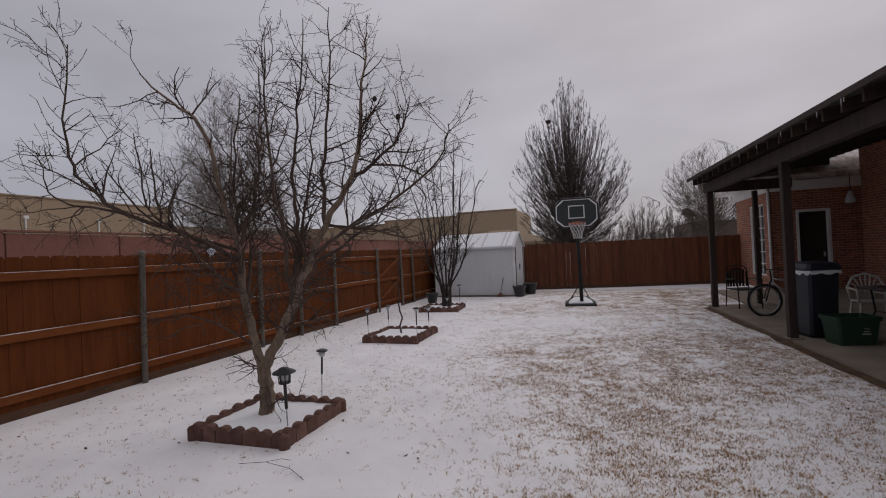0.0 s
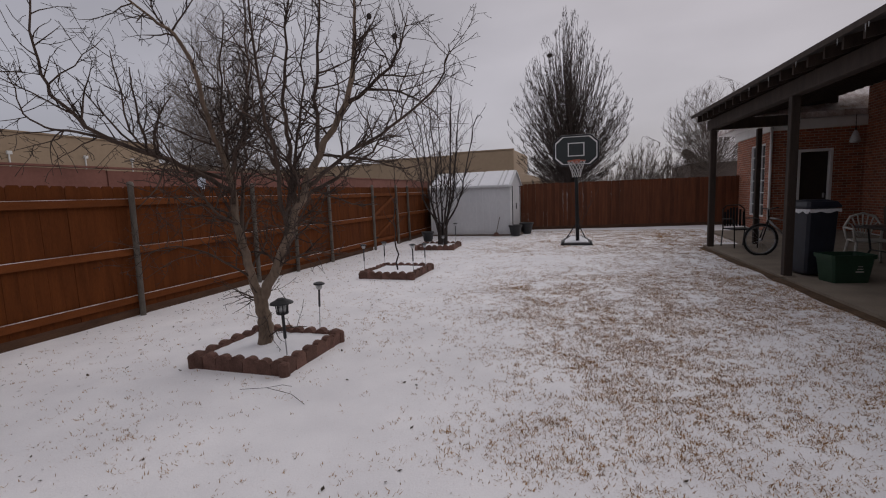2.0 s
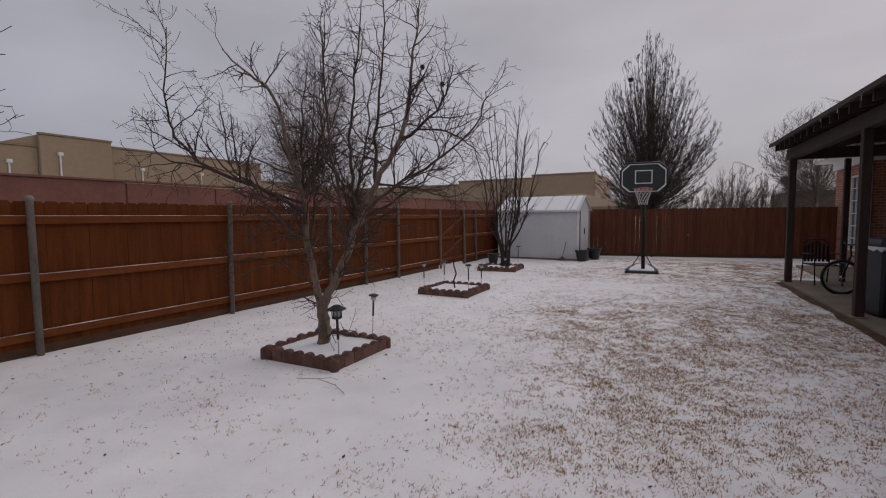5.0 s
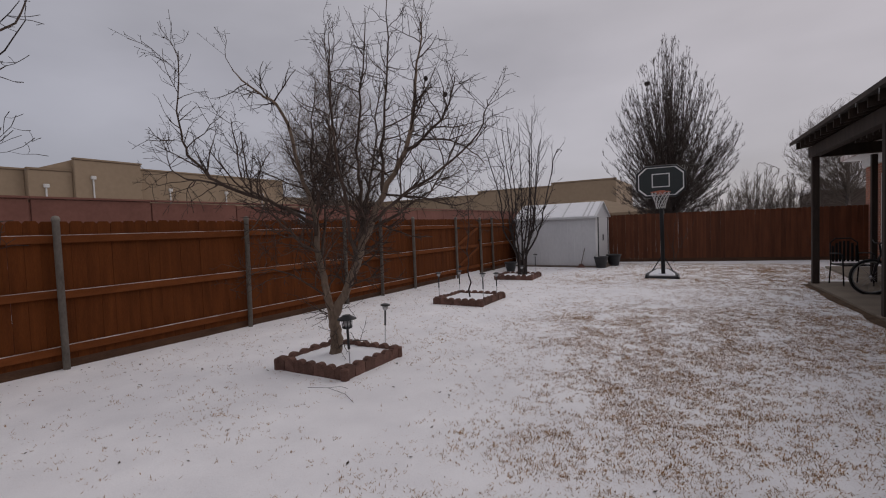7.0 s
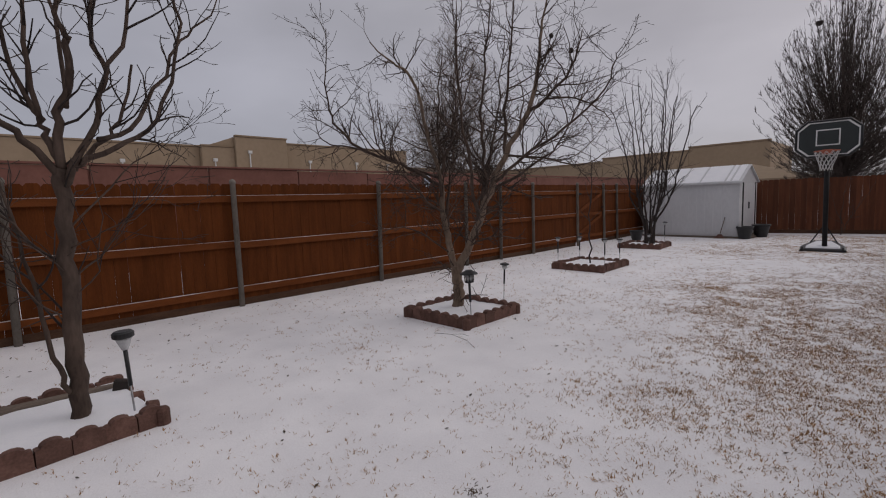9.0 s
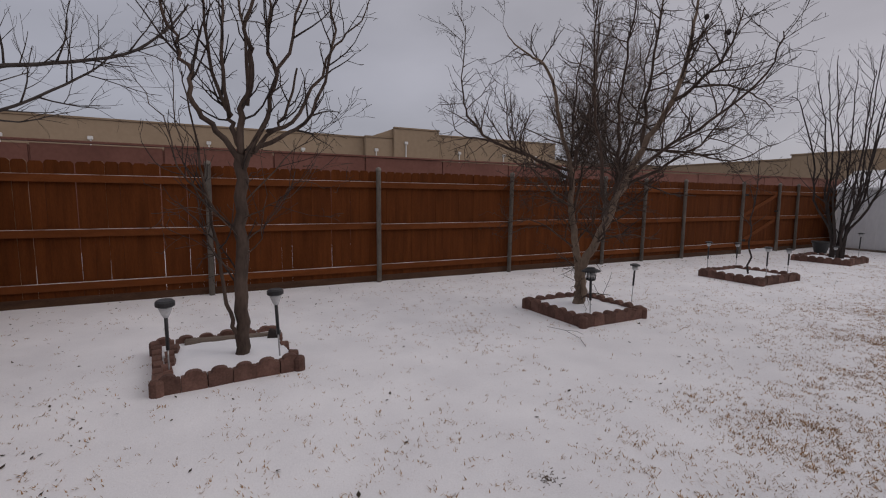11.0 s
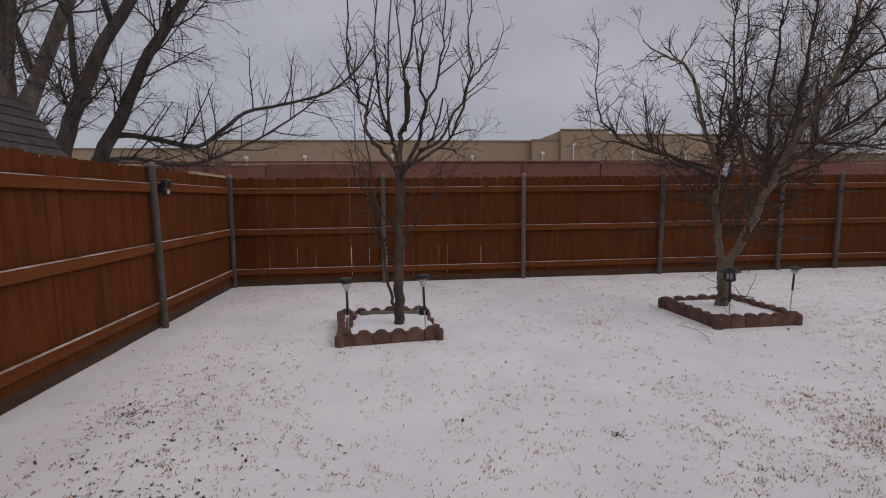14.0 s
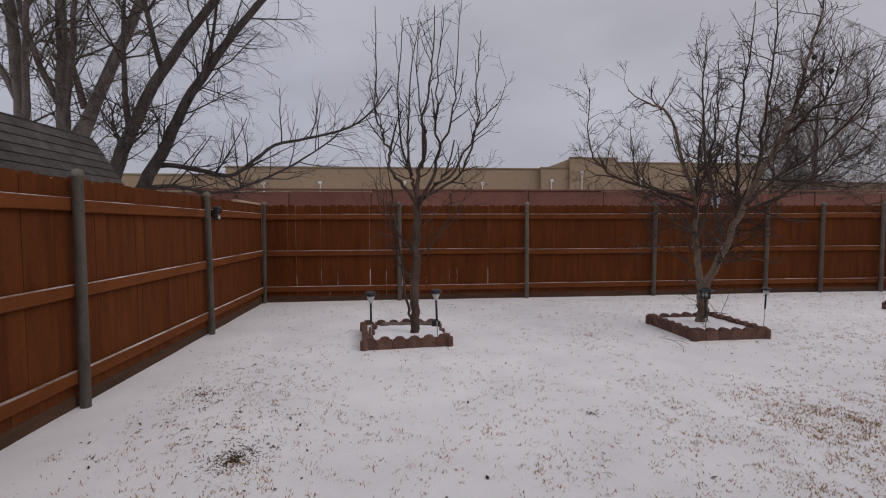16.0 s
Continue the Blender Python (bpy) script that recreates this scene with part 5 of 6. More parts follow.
def hip_house(name, x0, y0, x1, y1, eave, ridge, label, roof_mat, wall_mat, over=0.45):
    h = thing(name, x0, y0, 0, label, "house")
    w, d = x1 - x0, y1 - y0
    part("wall", block((0, 0, 0), (w, d, eave), 0.02), wall_mat, h)
    bm = bmesh.new()
    r = min(w, d) / 2
    a = [bm.verts.new(p) for p in ((-over, -over, eave), (w + over, -over, eave), (w + over, d + over, eave), (-over, d + over, eave))]
    f = [bm.verts.new((v.co.x, v.co.y, eave + 0.16)) for v in a]
    if w >= d:
        t = [bm.verts.new((r, d / 2, ridge)), bm.verts.new((w - r, d / 2, ridge))]
        tops = ((0, 1, 1, 0), (1, 2, 1, None), (2, 3, 0, 1), (3, 0, 0, None))
    else:
        t = [bm.verts.new((w / 2, r, ridge)), bm.verts.new((w / 2, d - r, ridge))]
        tops = ((0, 1, 0, None), (1, 2, 1, 0), (2, 3, 1, None), (3, 0, 0, 1))
    for i, j, p, q in tops:
        vs = [f[i], f[j], t[p]] + ([t[q]] if q is not None and q != p else [])
        bm.faces.new(vs)
    for i in range(4):
        bm.faces.new((a[i], a[(i + 1) % 4], f[(i + 1) % 4], f[i]))
    bm.faces.new(a[::-1])
    bmesh.ops.recalc_face_normals(bm, faces=bm.faces[:])
    part("roof", bm, roof_mat, h)
    return h


far_house = hip_house("neighbour_house", 11.9, 31.5, 23.1, 40, 2.9, 6.0, "low neighbouring house with snow-covered hip roof", SNOW_ROOF, FAR_ROOF)
part("satellite_dish", lathe([(0.02, -0.05), (0.25, 0.0), (0.42, 0.12), (0.40, 0.13), (0.22, 0.02), (0.01, -0.03)], 16), GALV, far_house, "grey satellite dish", pose(-0.3, -0.3, 3.45, 60, 0, 20))
bar("dish_mast", [(-0.3, -0.2, 2.9), (-0.3, -0.2, 3.4)], 0.04, GALV, far_house)
hip_house("beige_house", -5.2, 27.5, 2.5, 34, 1.9, 3.1, "low beige-roofed building behind the rear fence", STUCCO, STUCCO_DARK)


def build_gambrel():
    g = thing("neighbour_shed", 0.36, -9.3, 0.0, "white neighbouring shed with grey-shingled gambrel roof", "shed")
    L, D = 4.6, -2.7
    part("wall", block((0.05, D + 0.05, 0), (L - 0.05, -0.05, 2.05), 0.01), WHITE_SIDING, g, "white plank siding")
    prof = [(0.10, 1.98), (-0.36, 2.74), (D / 2, 3.04), (D + 0.36, 2.74), (D - 0.10, 1.98)]
    part("gable_wall", prism(bmesh.new(), [(-0.06, 2.055), (-0.40, 2.67), (D / 2, 2.96), (D + 0.40, 2.67), (D + 0.06, 2.055)], L - 0.14, "x", 0.07), WHITE_SIDING, g)
    rng = random.Random(77)
    for (ya, za), (yb, zb) in zip(prof, prof[1:]):
        n = 8 if abs(zb - za) > 0.8 else 6
        for i in range(n):
            u0, u1 = i / n, min(1.0, (i + 1.12) / n)
            up = za < zb
            p0 = Vector((0, ya + (yb - ya) * u0, za + (zb - za) * u0))
            p1 = Vector((0, ya + (yb - ya) * u1, za + (zb - za) * u1))
            nrm = Vector((0, -(p1.z - p0.z), p1.y - p0.y)).normalized()
            if nrm.z < 0:
                nrm = -nrm
            x = -0.06
            while x < L + 0.04:
                w = min(rng.uniform(0.30, 0.36) * 2, L + 0.06 - x)
                bm = bmesh.new()
                lo, hi = (0.022, 0.006) if up else (0.006, 0.022)
                vs = [bm.verts.new(q) for q in (p0 + Vector((x, 0, 0)), p0 + Vector((x + w - 0.006, 0, 0)), p1 + Vector((x + w - 0.006, 0, 0)), p1 + Vector((x, 0, 0)),
                                                p0 + Vector((x, 0, 0)) + nrm * lo, p0 + Vector((x + w - 0.006, 0, 0)) + nrm * lo, p1 + Vector((x + w - 0.006, 0, 0)) + nrm * hi, p1 + Vector((x, 0, 0)) + nrm * hi)]
                for q in ((0, 1, 2, 3), (7, 6, 5, 4), (0, 4, 5, 1), (1, 5, 6, 2), (2, 6, 7, 3), (3, 7, 4, 0)):
                    bm.faces.new([vs[k] for k in q])
                bmesh.ops.recalc_face_normals(bm, faces=bm.faces[:])
                part("shingle", bm, ROOF_FELT, g)
                x += w
    part("fascia", block((-0.07, 0.085, 1.92), (L + 0.06, 0.11, 1.98), 0.004), WHITE_PAINT, g)


build_gambrel()


# ---- the house and its covered patio ----
ORIGIN = pose(8.22, 7.25, 0, 0, 0, 3.6) @ Matrix.Scale(0.95, 4) @ pose(-8.82, -8.15, 0)


def build_patio():
    slab = part("patio_slab", prism(bmesh.new(), [(8.75, -4.0), (13.2, -4.0), (13.2, 12.3), (9.9, 12.3), (9.7, 8.6), (8.75, 8.45)], 0.15, "y", 0), CONCRETE)
    me = slab.data
    for v in me.vertices:
        x, d, z = v.co
        v.co = (x, z, d - 0.09)
    me.update()
    bm = bmesh.new()
    bm.from_mesh(me)
    bmesh.ops.recalc_face_normals(bm, faces=bm.faces[:])
    bm.to_mesh(me)
    bm.free()
    tagged(slab, "worn concrete patio slab under the roof", "patio", kind="structure")


build_patio()


def build_soil_edge():
    """A strip of bare damp soil where the lawn meets the slab."""
    bm = bmesh.new()
    rows = []
    for i in range(64):
        y = -3.9 + 0.195 * i
        out = 0.13 + 0.09 * noise.noise((y * 0.9, 3.0, 1.0)) + 0.05 * noise.noise((y * 4.0, 3.0, 6.0))
        rows.append([bm.verts.new((8.752 - out * k, y, hump(8.7, y) + 0.018 * (1 - k * k) + 0.004)) for k in (0.0, 0.35, 0.7, 1.0)])
    for a, b in zip(rows, rows[1:]):
        for k in range(3):
            bm.faces.new((a[k], a[k + 1], b[k + 1], b[k]))
    bmesh.ops.recalc_face_normals(bm, faces=bm.faces[:])
    tagged(part("soil_edge", bm, SOIL, None, "", None, True), "bare damp brown soil along the patio slab", "soil", kind="structure")


build_soil_edge()


def build_cover():
    c = thing("patio_cover", 8.75, 0, 0.06, "dark-stained timber patio roof on square posts", "patio cover")
    for x, y, w in ((0.07, 8.15, 0.062), (0.06, 4.20, 0.058), (1.15, 8.60, 0.050), (0.08, 1.0, 0.07), (0.08, -2.6, 0.07)):
        p = part("post", block((x - w, y - w, 0), (x + w, y + w, 2.70), 0.008), PATIO_WOOD, c)
    part("post_plate", block((-0.04, 4.10, 0.0), (0.16, 4.30, 0.018), 0.004), CONCRETE, c, "pale footing")
    part("beam", block((0.0, -3.6, 2.70), (0.15, 8.42, 2.93), 0.01), PATIO_WOOD, c)
    part("beam", block((0.16, 8.27, 2.70), (1.80, 8.40, 2.93), 0.01), PATIO_WOOD, c)
    slope = 0.20
    for i in range(31):
        y = -3.5 + 0.395 * i
        bm = prism(bmesh.new(), [(-0.22, 2.90), (4.42, 2.90 + 4.64 * slope), (4.42, 3.04 + 4.64 * slope), (-0.22, 3.04)], 0.045, "y", y - 0.022)
        part("rafter", bm, PATIO_WOOD, c)
    part("drip_edge", block((-0.30, -3.65, 3.015), (-0.282, 8.60, 3.09), 0.003), PATIO_WOOD, c)
    part("roof_deck", prism(bmesh.new(), [(-0.28, 3.045), (5.30, 3.045 + 5.58 * slope), (5.30, 3.085 + 5.58 * slope), (-0.28, 3.085)], 12.3, "y", -3.66), ROOF_FELT, c, "dark roof sheathing and shingles")
    part("roof_deck", prism(bmesh.new(), [(1.35, 3.045 + 1.63 * slope), (5.30, 3.045 + 5.58 * slope), (5.30, 3.085 + 5.58 * slope), (1.35, 3.085 + 1.63 * slope)], 3.72, "y", 8.645), ROOF_FELT, c, "dark roof sheathing and shingles")
    for i in range(9):
        y = 8.78 + 0.395 * i
        part("rafter", prism(bmesh.new(), [(1.40, 2.90 + 1.62 * slope), (4.42, 2.90 + 4.64 * slope), (4.42, 3.04 + 4.64 * slope), (1.40, 3.04 + 1.62 * slope)], 0.045, "y", y - 0.022), PATIO_WOOD, c)
    # added panel: stands in for the dark ceiling and hides the bright wing roof
    part("gable_infill", prism(bmesh.new(), [(1.36, 3.225), (4.43, 3.225), (4.43, 3.03 + 4.71 * slope), (1.36, 3.03 + 1.64 * slope)], 0.03, "y", 12.33), PATIO_WOOD, c, "added dark panel standing in for the shaded ceiling")
    part("roof_snow", prism(bmesh.new(), [(-0.22, 3.105), (4.44, 3.089 + 4.72 * slope), (4.44, 3.11 + 4.72 * slope), (-0.22, 3.118)], 12.2, "y", -3.6), SNOW, c, "thin snow on the roof")
    rng = random.Random(31)
    # pale drops stand in for the few small lights along the rafters
    for i in range(7):
        y = rng.uniform(1.0, 7.0)
        part("icicle", lathe([(0.007, 0.0), (0.004, -0.05), (0.0006, -rng.uniform(0.05, 0.10))], 6), FROST, c, "thin pale drop standing in for a small rafter light", pose(-0.29, y, 3.018))


build_cover()


ORIGIN = pose(0.10, -0.60, 0) @ Matrix.Scale(0.95, 4)


def gridded_window(name, parent, m, w, h, cols, rows_, label):
    win = link_mesh(name, part_mesh(block((-w / 2, 0.03, 0), (w / 2, 0.045, h), 0.003)), GLASS_DARK, parent, label, m)
    f = 0.05
    for a, b in (((-w / 2, -0.03, 0), (-w / 2 + f, 0.04, h)), ((w / 2 - f, -0.03, 0), (w / 2, 0.04, h)), ((-w / 2 + f, -0.03, 0), (w / 2 - f, 0.04, f)), ((-w / 2 + f, -0.03, h - f), (w / 2 - f, 0.04, h))):
        part("window_frame", block(a, b, 0.004), WHITE_PAINT, win)
    for i in range(1, cols):
        x = -w / 2 + w * i / cols
        part("glazing_bar", block((x - 0.013, -0.012, f), (x + 0.013, 0.029, h - f), 0.003), WHITE_PAINT, win)
    for j in range(1, rows_):
        z = h * j / rows_
        part("glazing_bar", block((-w / 2 + f, -0.011, z - 0.013), (w / 2 - f, 0.028, z + 0.013), 0.003), WHITE_PAINT, win)
    return win


def part_mesh(bm):
    me = bpy.data.meshes.new("pane")
    bm.to_mesh(me)
    bm.free()
    return me


def wall_with_hole(lo, hi, holes, axis):
    """A thick wall between lo and hi along axis ('x' or 'y'), with openings (u0, u1, z0, z1)."""
    bm = bmesh.new()
    k = 0 if axis == "x" else 1
    us = sorted({lo[k], hi[k], *[u for h in holes for u in h[:2]]})
    zs = sorted({lo[2], hi[2], *[z for h in holes for z in h[2:]]})
    for u0, u1 in zip(us, us[1:]):
        for z0, z1 in zip(zs, zs[1:]):
            mu, mz = (u0 + u1) / 2, (z0 + z1) / 2
            if any(h[0] < mu < h[1] and h[2] < mz < h[3] for h in holes):
                continue
            a, b = list(lo), list(hi)
            a[k], b[k], a[2], b[2] = u0, u1, z0, z1
            box(bm, a, b)
    bmesh.ops.remove_doubles(bm, verts=bm.verts[:], dist=1e-5)
    seen = {}
    for f in bm.faces[:]:
        key = tuple(round(c, 4) for c in f.calc_center_median())
        seen.setdefault(key, []).append(f)
    bmesh.ops.delete(bm, geom=[f for fs in seen.values() if len(fs) > 1 for f in fs], context="FACES")
    return bm


def build_house():
    h = thing("brick_house", 0, 0, 0, "red brick house with white trim behind the patio", "house")
    # the wing with the tall window and the back door
    part("wing_side_wall", wall_with_hole((10.95, 12.38, 0), (11.20, 16.0, 3.28), [(12.95, 14.35, 0.42, 2.70)], "y"), BRICK, h)
    part("wing_back_wall", wall_with_hole((11.2005, 12.38, 0), (13.20, 12.63, 3.28), [(11.60, 12.46, 0.06, 2.42)], "x"), BRICK, h)
    part("main_wall", wall_with_hole((13.20, -6.0, 0), (13.45, 12.38, 4.3), [(7.6, 9.5, 0.95, 2.24), (7.6, 9.5, 2.46, 3.06), (1.6, 3.4, 0.06, 2.1)], "y"), BRICK, h)
    part("far_wall", block((11.2, 15.75, 0), (18.0, 16.0, 3.28), 0.01), BRICK, h)
    part("end_wall", block((13.46, -6.0, 0), (20.0, -5.75, 4.3), 0.01), BRICK, h)
    # dark sheets added behind the openings to stand in for unlit rooms
    part("inner_wall", block((13.9, -5.7, 0), (14.0, 15.7, 4.3), 0.01), DOOR_DARK, h, "dark sheet standing in for unlit rooms behind the windows")
    part("inner_wall", block((11.58, 13.1, 0), (13.85, 13.2, 3.2), 0.01), DOOR_DARK, h, "dark sheet standing in for the unlit room behind the door")
    part("inner_wall", block((11.45, 12.70, 0), (11.55, 15.7, 3.2), 0.01), DOOR_DARK, h, "dark sheet standing in for the unlit room behind the window")
    gridded_window("window_tall", h, pose(10.99, 13.65, 0.42, 0, 0, -90), 1.40, 2.28, 3, 6, "tall white-barred window")
    gridded_window("window_wide", h, pose(13.25, 8.55, 0.95, 0, 0, -90), 1.9, 1.29, 4, 3, "wide white-barred window")
    gridded_window("window_transom", h, pose(13.25, 8.55, 2.46, 0, 0, -90), 1.9, 0.60, 4, 2, "barred transom window")
    door = part("door", block((11.68, 12.48, 0.10), (12.38, 12.53, 2.34), 0.006), DOOR_DARK, h, "dark storm door")
    for lo, hi in (((11.60, 12.36, 0.06), (11.676, 12.62, 2.42)), ((12.384, 12.36, 0.06), (12.46, 12.62, 2.42)), ((11.676, 12.36, 2.344), (12.384, 12.62, 2.42))):
        part("door_frame", block(lo, hi, 0.005), WHITE_PAINT, h, "white door frame")
    part("door_handle", block((12.28, 12.43, 1.0), (12.32, 12.478, 1.14), 0.006), STEEL, door)
    part("frieze", block((10.86, 12.30, 3.0), (10.948, 16.05, 3.28), 0.008), WHITE_PAINT, h, "white frieze board")
    part("frieze", block((10.95, 12.29, 3.0), (13.19, 12.375, 3.28), 0.008), WHITE_PAINT, h, "white frieze board")
    part("soffit", block((10.45, 12.37, 3.284), (18.4, 16.5, 3.31), 0.004), WHITE_PAINT, h, "white soffit")
    bar("downpipe", [(10.90, 12.30, 0.05), (10.90, 12.30, 3.25)], 0.038, WHITE_PAINT, h, "white downpipe")
    # roofs
    for lo, hi, z0, rise in (((10.4, 12.36), (18.6, 16.55), 3.312, 1.7), ((13.0, -6.4), (21.0, 11.9), 4.32, 2.4)):
        bm = bmesh.new()
        r = min(hi[0] - lo[0], hi[1] - lo[1]) / 2
        a = [bm.verts.new(p) for p in ((lo[0], lo[1], z0), (hi[0], lo[1], z0), (hi[0], hi[1], z0), (lo[0], hi[1], z0))]
        f = [bm.verts.new((v.co.x, v.co.y, z0 + 0.16)) for v in a]
        c = [bm.verts.new((lo[0] + r, lo[1] + r, z0 + rise)), bm.verts.new((hi[0] - r, hi[1] - r, z0 + rise))]
        wide = hi[0] - lo[0] > hi[1] - lo[1]
        fs = ((0, 1, 1, 0), (1, 2, 1), (2, 3, 0, 1), (3, 0, 0)) if wide else ((0, 1, 0), (1, 2, 1, 0), (2, 3, 1), (3, 0, 0, 1))
        for q in fs:
            bm.faces.new([f[q[0]], f[q[1]], *[c[k] for k in q[2:]]])
        for i in range(4):
            bm.faces.new((a[i], a[(i + 1) % 4], f[(i + 1) % 4], f[i]))
        bm.faces.new(a[::-1])
        bmesh.ops.recalc_face_normals(bm, faces=bm.faces[:])
        part("roof", bm, DUST_SNOW, h, "shingle roof under thin snow")
    flue = part("flue", lathe([(0.07, 3.8), (0.07, 5.0)], 14), GALV, h, "grey flue pipe", pose(12.1, 12.5, 0))
    part("flue_cap", lathe([(0.10, 5.0), (0.12, 5.04), (0.12, 5.18), (0.09, 5.21)], 14), BLACK_METAL, flue, "black flue cap")
    bar("lantern_chain", [(12.75, 11.9, 2.85), (12.75, 11.9, 3.28)], 0.008, BLACK_METAL, h)


build_house()
porch_light = thing("hanging_lantern", 12.75, 11.9, 2.5, "small frosted glass lantern hanging from the eave", "lantern")
part("bell", lathe([(0.03, 0.34), (0.05, 0.30), (0.10, 0.16), (0.13, 0.04), (0.10, 0.0), (0.02, -0.01)], 16), FROST, porch_light, "", None, True)
part("cap", lathe([(0.045, 0.30), (0.02, 0.36), (0.01, 0.42)], 12), BLACK_METAL, porch_light)


# ---- things on the patio ----
ORIGIN = pose(8.22, 7.25, 0, 0, 0, 3.6) @ Matrix.Scale(0.95, 4) @ pose(-8.82, -8.15, 0)
SLAB = 0.06


def metal_chair(x, y, turn, label):
    c = thing("patio_chair", x, y, SLAB, label, "chair", turn=turn)
    part("seat", block((-0.25, -0.24, 0.405), (0.25, 0.24, 0.43), 0.01), BLACK_METAL, c)
    bm = bmesh.new()
    for i in range(7):
        u = i / 6 - 0.5
        box(bm, (u * 0.42 - 0.022, 0.23 + 0.03 * (1 - 4 * u * u), 0.46), (u * 0.42 + 0.022, 0.242 + 0.03 * (1 - 4 * u * u), 0.90 - 0.10 * (2 * u) ** 2))
    tagged(part("back_mesh", bm, BLACK_METAL, c, "dark woven back"), kind="stuff")
    for sx in (-1, 1):
        bar("front_leg", [(sx * 0.25, -0.25, 0.0), (sx * 0.26, -0.24, 0.42), (sx * 0.27, -0.24, 0.64)], 0.013, BLACK_METAL, c)
        bar("rear_leg", [(sx * 0.25, 0.30, 0.0), (sx * 0.25, 0.24, 0.42), (sx * 0.24, 0.28, 0.86)], 0.013, BLACK_METAL, c)
        bar("armrest", [(sx * 0.27, -0.26, 0.63), (sx * 0.275, -0.1, 0.66), (sx * 0.25, 0.26, 0.64)], 0.014, BLACK_METAL, c)
    bar("top_rail", [(-0.24, 0.28, 0.86), (-0.14, 0.30, 0.95), (0.14, 0.30, 0.95), (0.24, 0.28, 0.86)], 0.013, BLACK_METAL, c)
    return c


metal_chair(9.38, 8.0, 12, "black metal patio chair with mesh back, arms and legs")


def bicycle(x, y, turn):
    b = thing("bicycle", x, y, SLAB, "mountain bicycle standing against the patio post", "bicycle", turn=turn)
    b.scale = (0.88, 0.88, 0.88)
    R = 0.335
    for cx in (0.0, 1.05):
        w = Tubes()
        w.add([Vector((cx + R * math.cos(2 * math.pi * k / 28), 0, R + R * math.sin(2 * math.pi * k / 28))) for k in range(29)], [0.026] * 29, 7)
        tyre = w.mesh("tyre", RUBBER, b)
        w = Tubes()
        w.add([Vector((cx + (R - 0.035) * math.cos(2 * math.pi * k / 28), 0, R + (R - 0.035) * math.sin(2 * math.pi * k / 28))) for k in range(29)], [0.013] * 29, 6)
        w.mesh("rim", STEEL, tyre, "pale metal rim")
        for k in range(14):
            a = 2 * math.pi * k / 14
            bar("spoke", [(cx, 0, R), (cx + (R - 0.035) * math.cos(a), 0, R + (R - 0.035) * math.sin(a))], 0.0022, STEEL, tyre, "", 4)
        part("hub", lathe([(0.02, -0.05), (0.03, -0.03), (0.03, 0.03), (0.02, 0.05)], 10), STEEL, tyre, "", pose(cx, 0, R, 90, 0, 0))
    for nm, pts, r in (("fork", [(0, 0.05, R), (0.09, 0.04, 0.62), (0.15, 0, 0.78)], 0.014), ("fork", [(0, -0.05, R), (0.09, -0.04, 0.62), (0.15, 0, 0.78)], 0.014),
                       ("top_tube", [(0.17, 0, 0.80), (0.66, 0, 0.70)], 0.018), ("down_tube", [(0.16, 0, 0.74), (0.60, 0, 0.30)], 0.022), ("seat_tube", [(0.60, 0, 0.30), (0.69, 0, 0.88)], 0.017),
                       ("chain_stay", [(0.60, 0.03, 0.30), (1.05, 0.05, R)], 0.011), ("seat_stay", [(0.66, 0.02, 0.68), (1.05, 0.05, R)], 0.010), ("stem", [(0.15, 0, 0.78), (0.13, 0, 0.98)], 0.016), ("kickstand", [(0.75, 0.05, 0.30), (0.80, 0.22, 0.0)], 0.008)):
        bar(nm, pts, r, BLACK_METAL if nm in ("fork", "stem", "kickstand") else STEEL, b)
    bar("handlebar", [(0.16, -0.31, 1.04), (0.10, -0.12, 1.0), (0.10, 0.12, 1.0), (0.16, 0.31, 1.04)], 0.013, BLACK_METAL, b)
    part("saddle", block((0.58, -0.07, 0.88), (0.84, 0.07, 0.93), 0.02), BLACK_PLASTIC, b)
    for y_ in (-0.12, 0.12):
        bar("crank", [(0.60, y_ * 0.6, 0.30), (0.60 + y_, y_ * 0.6, 0.18)], 0.010, STEEL, b)
    return b


bicycle(9.30, 6.6, 8)


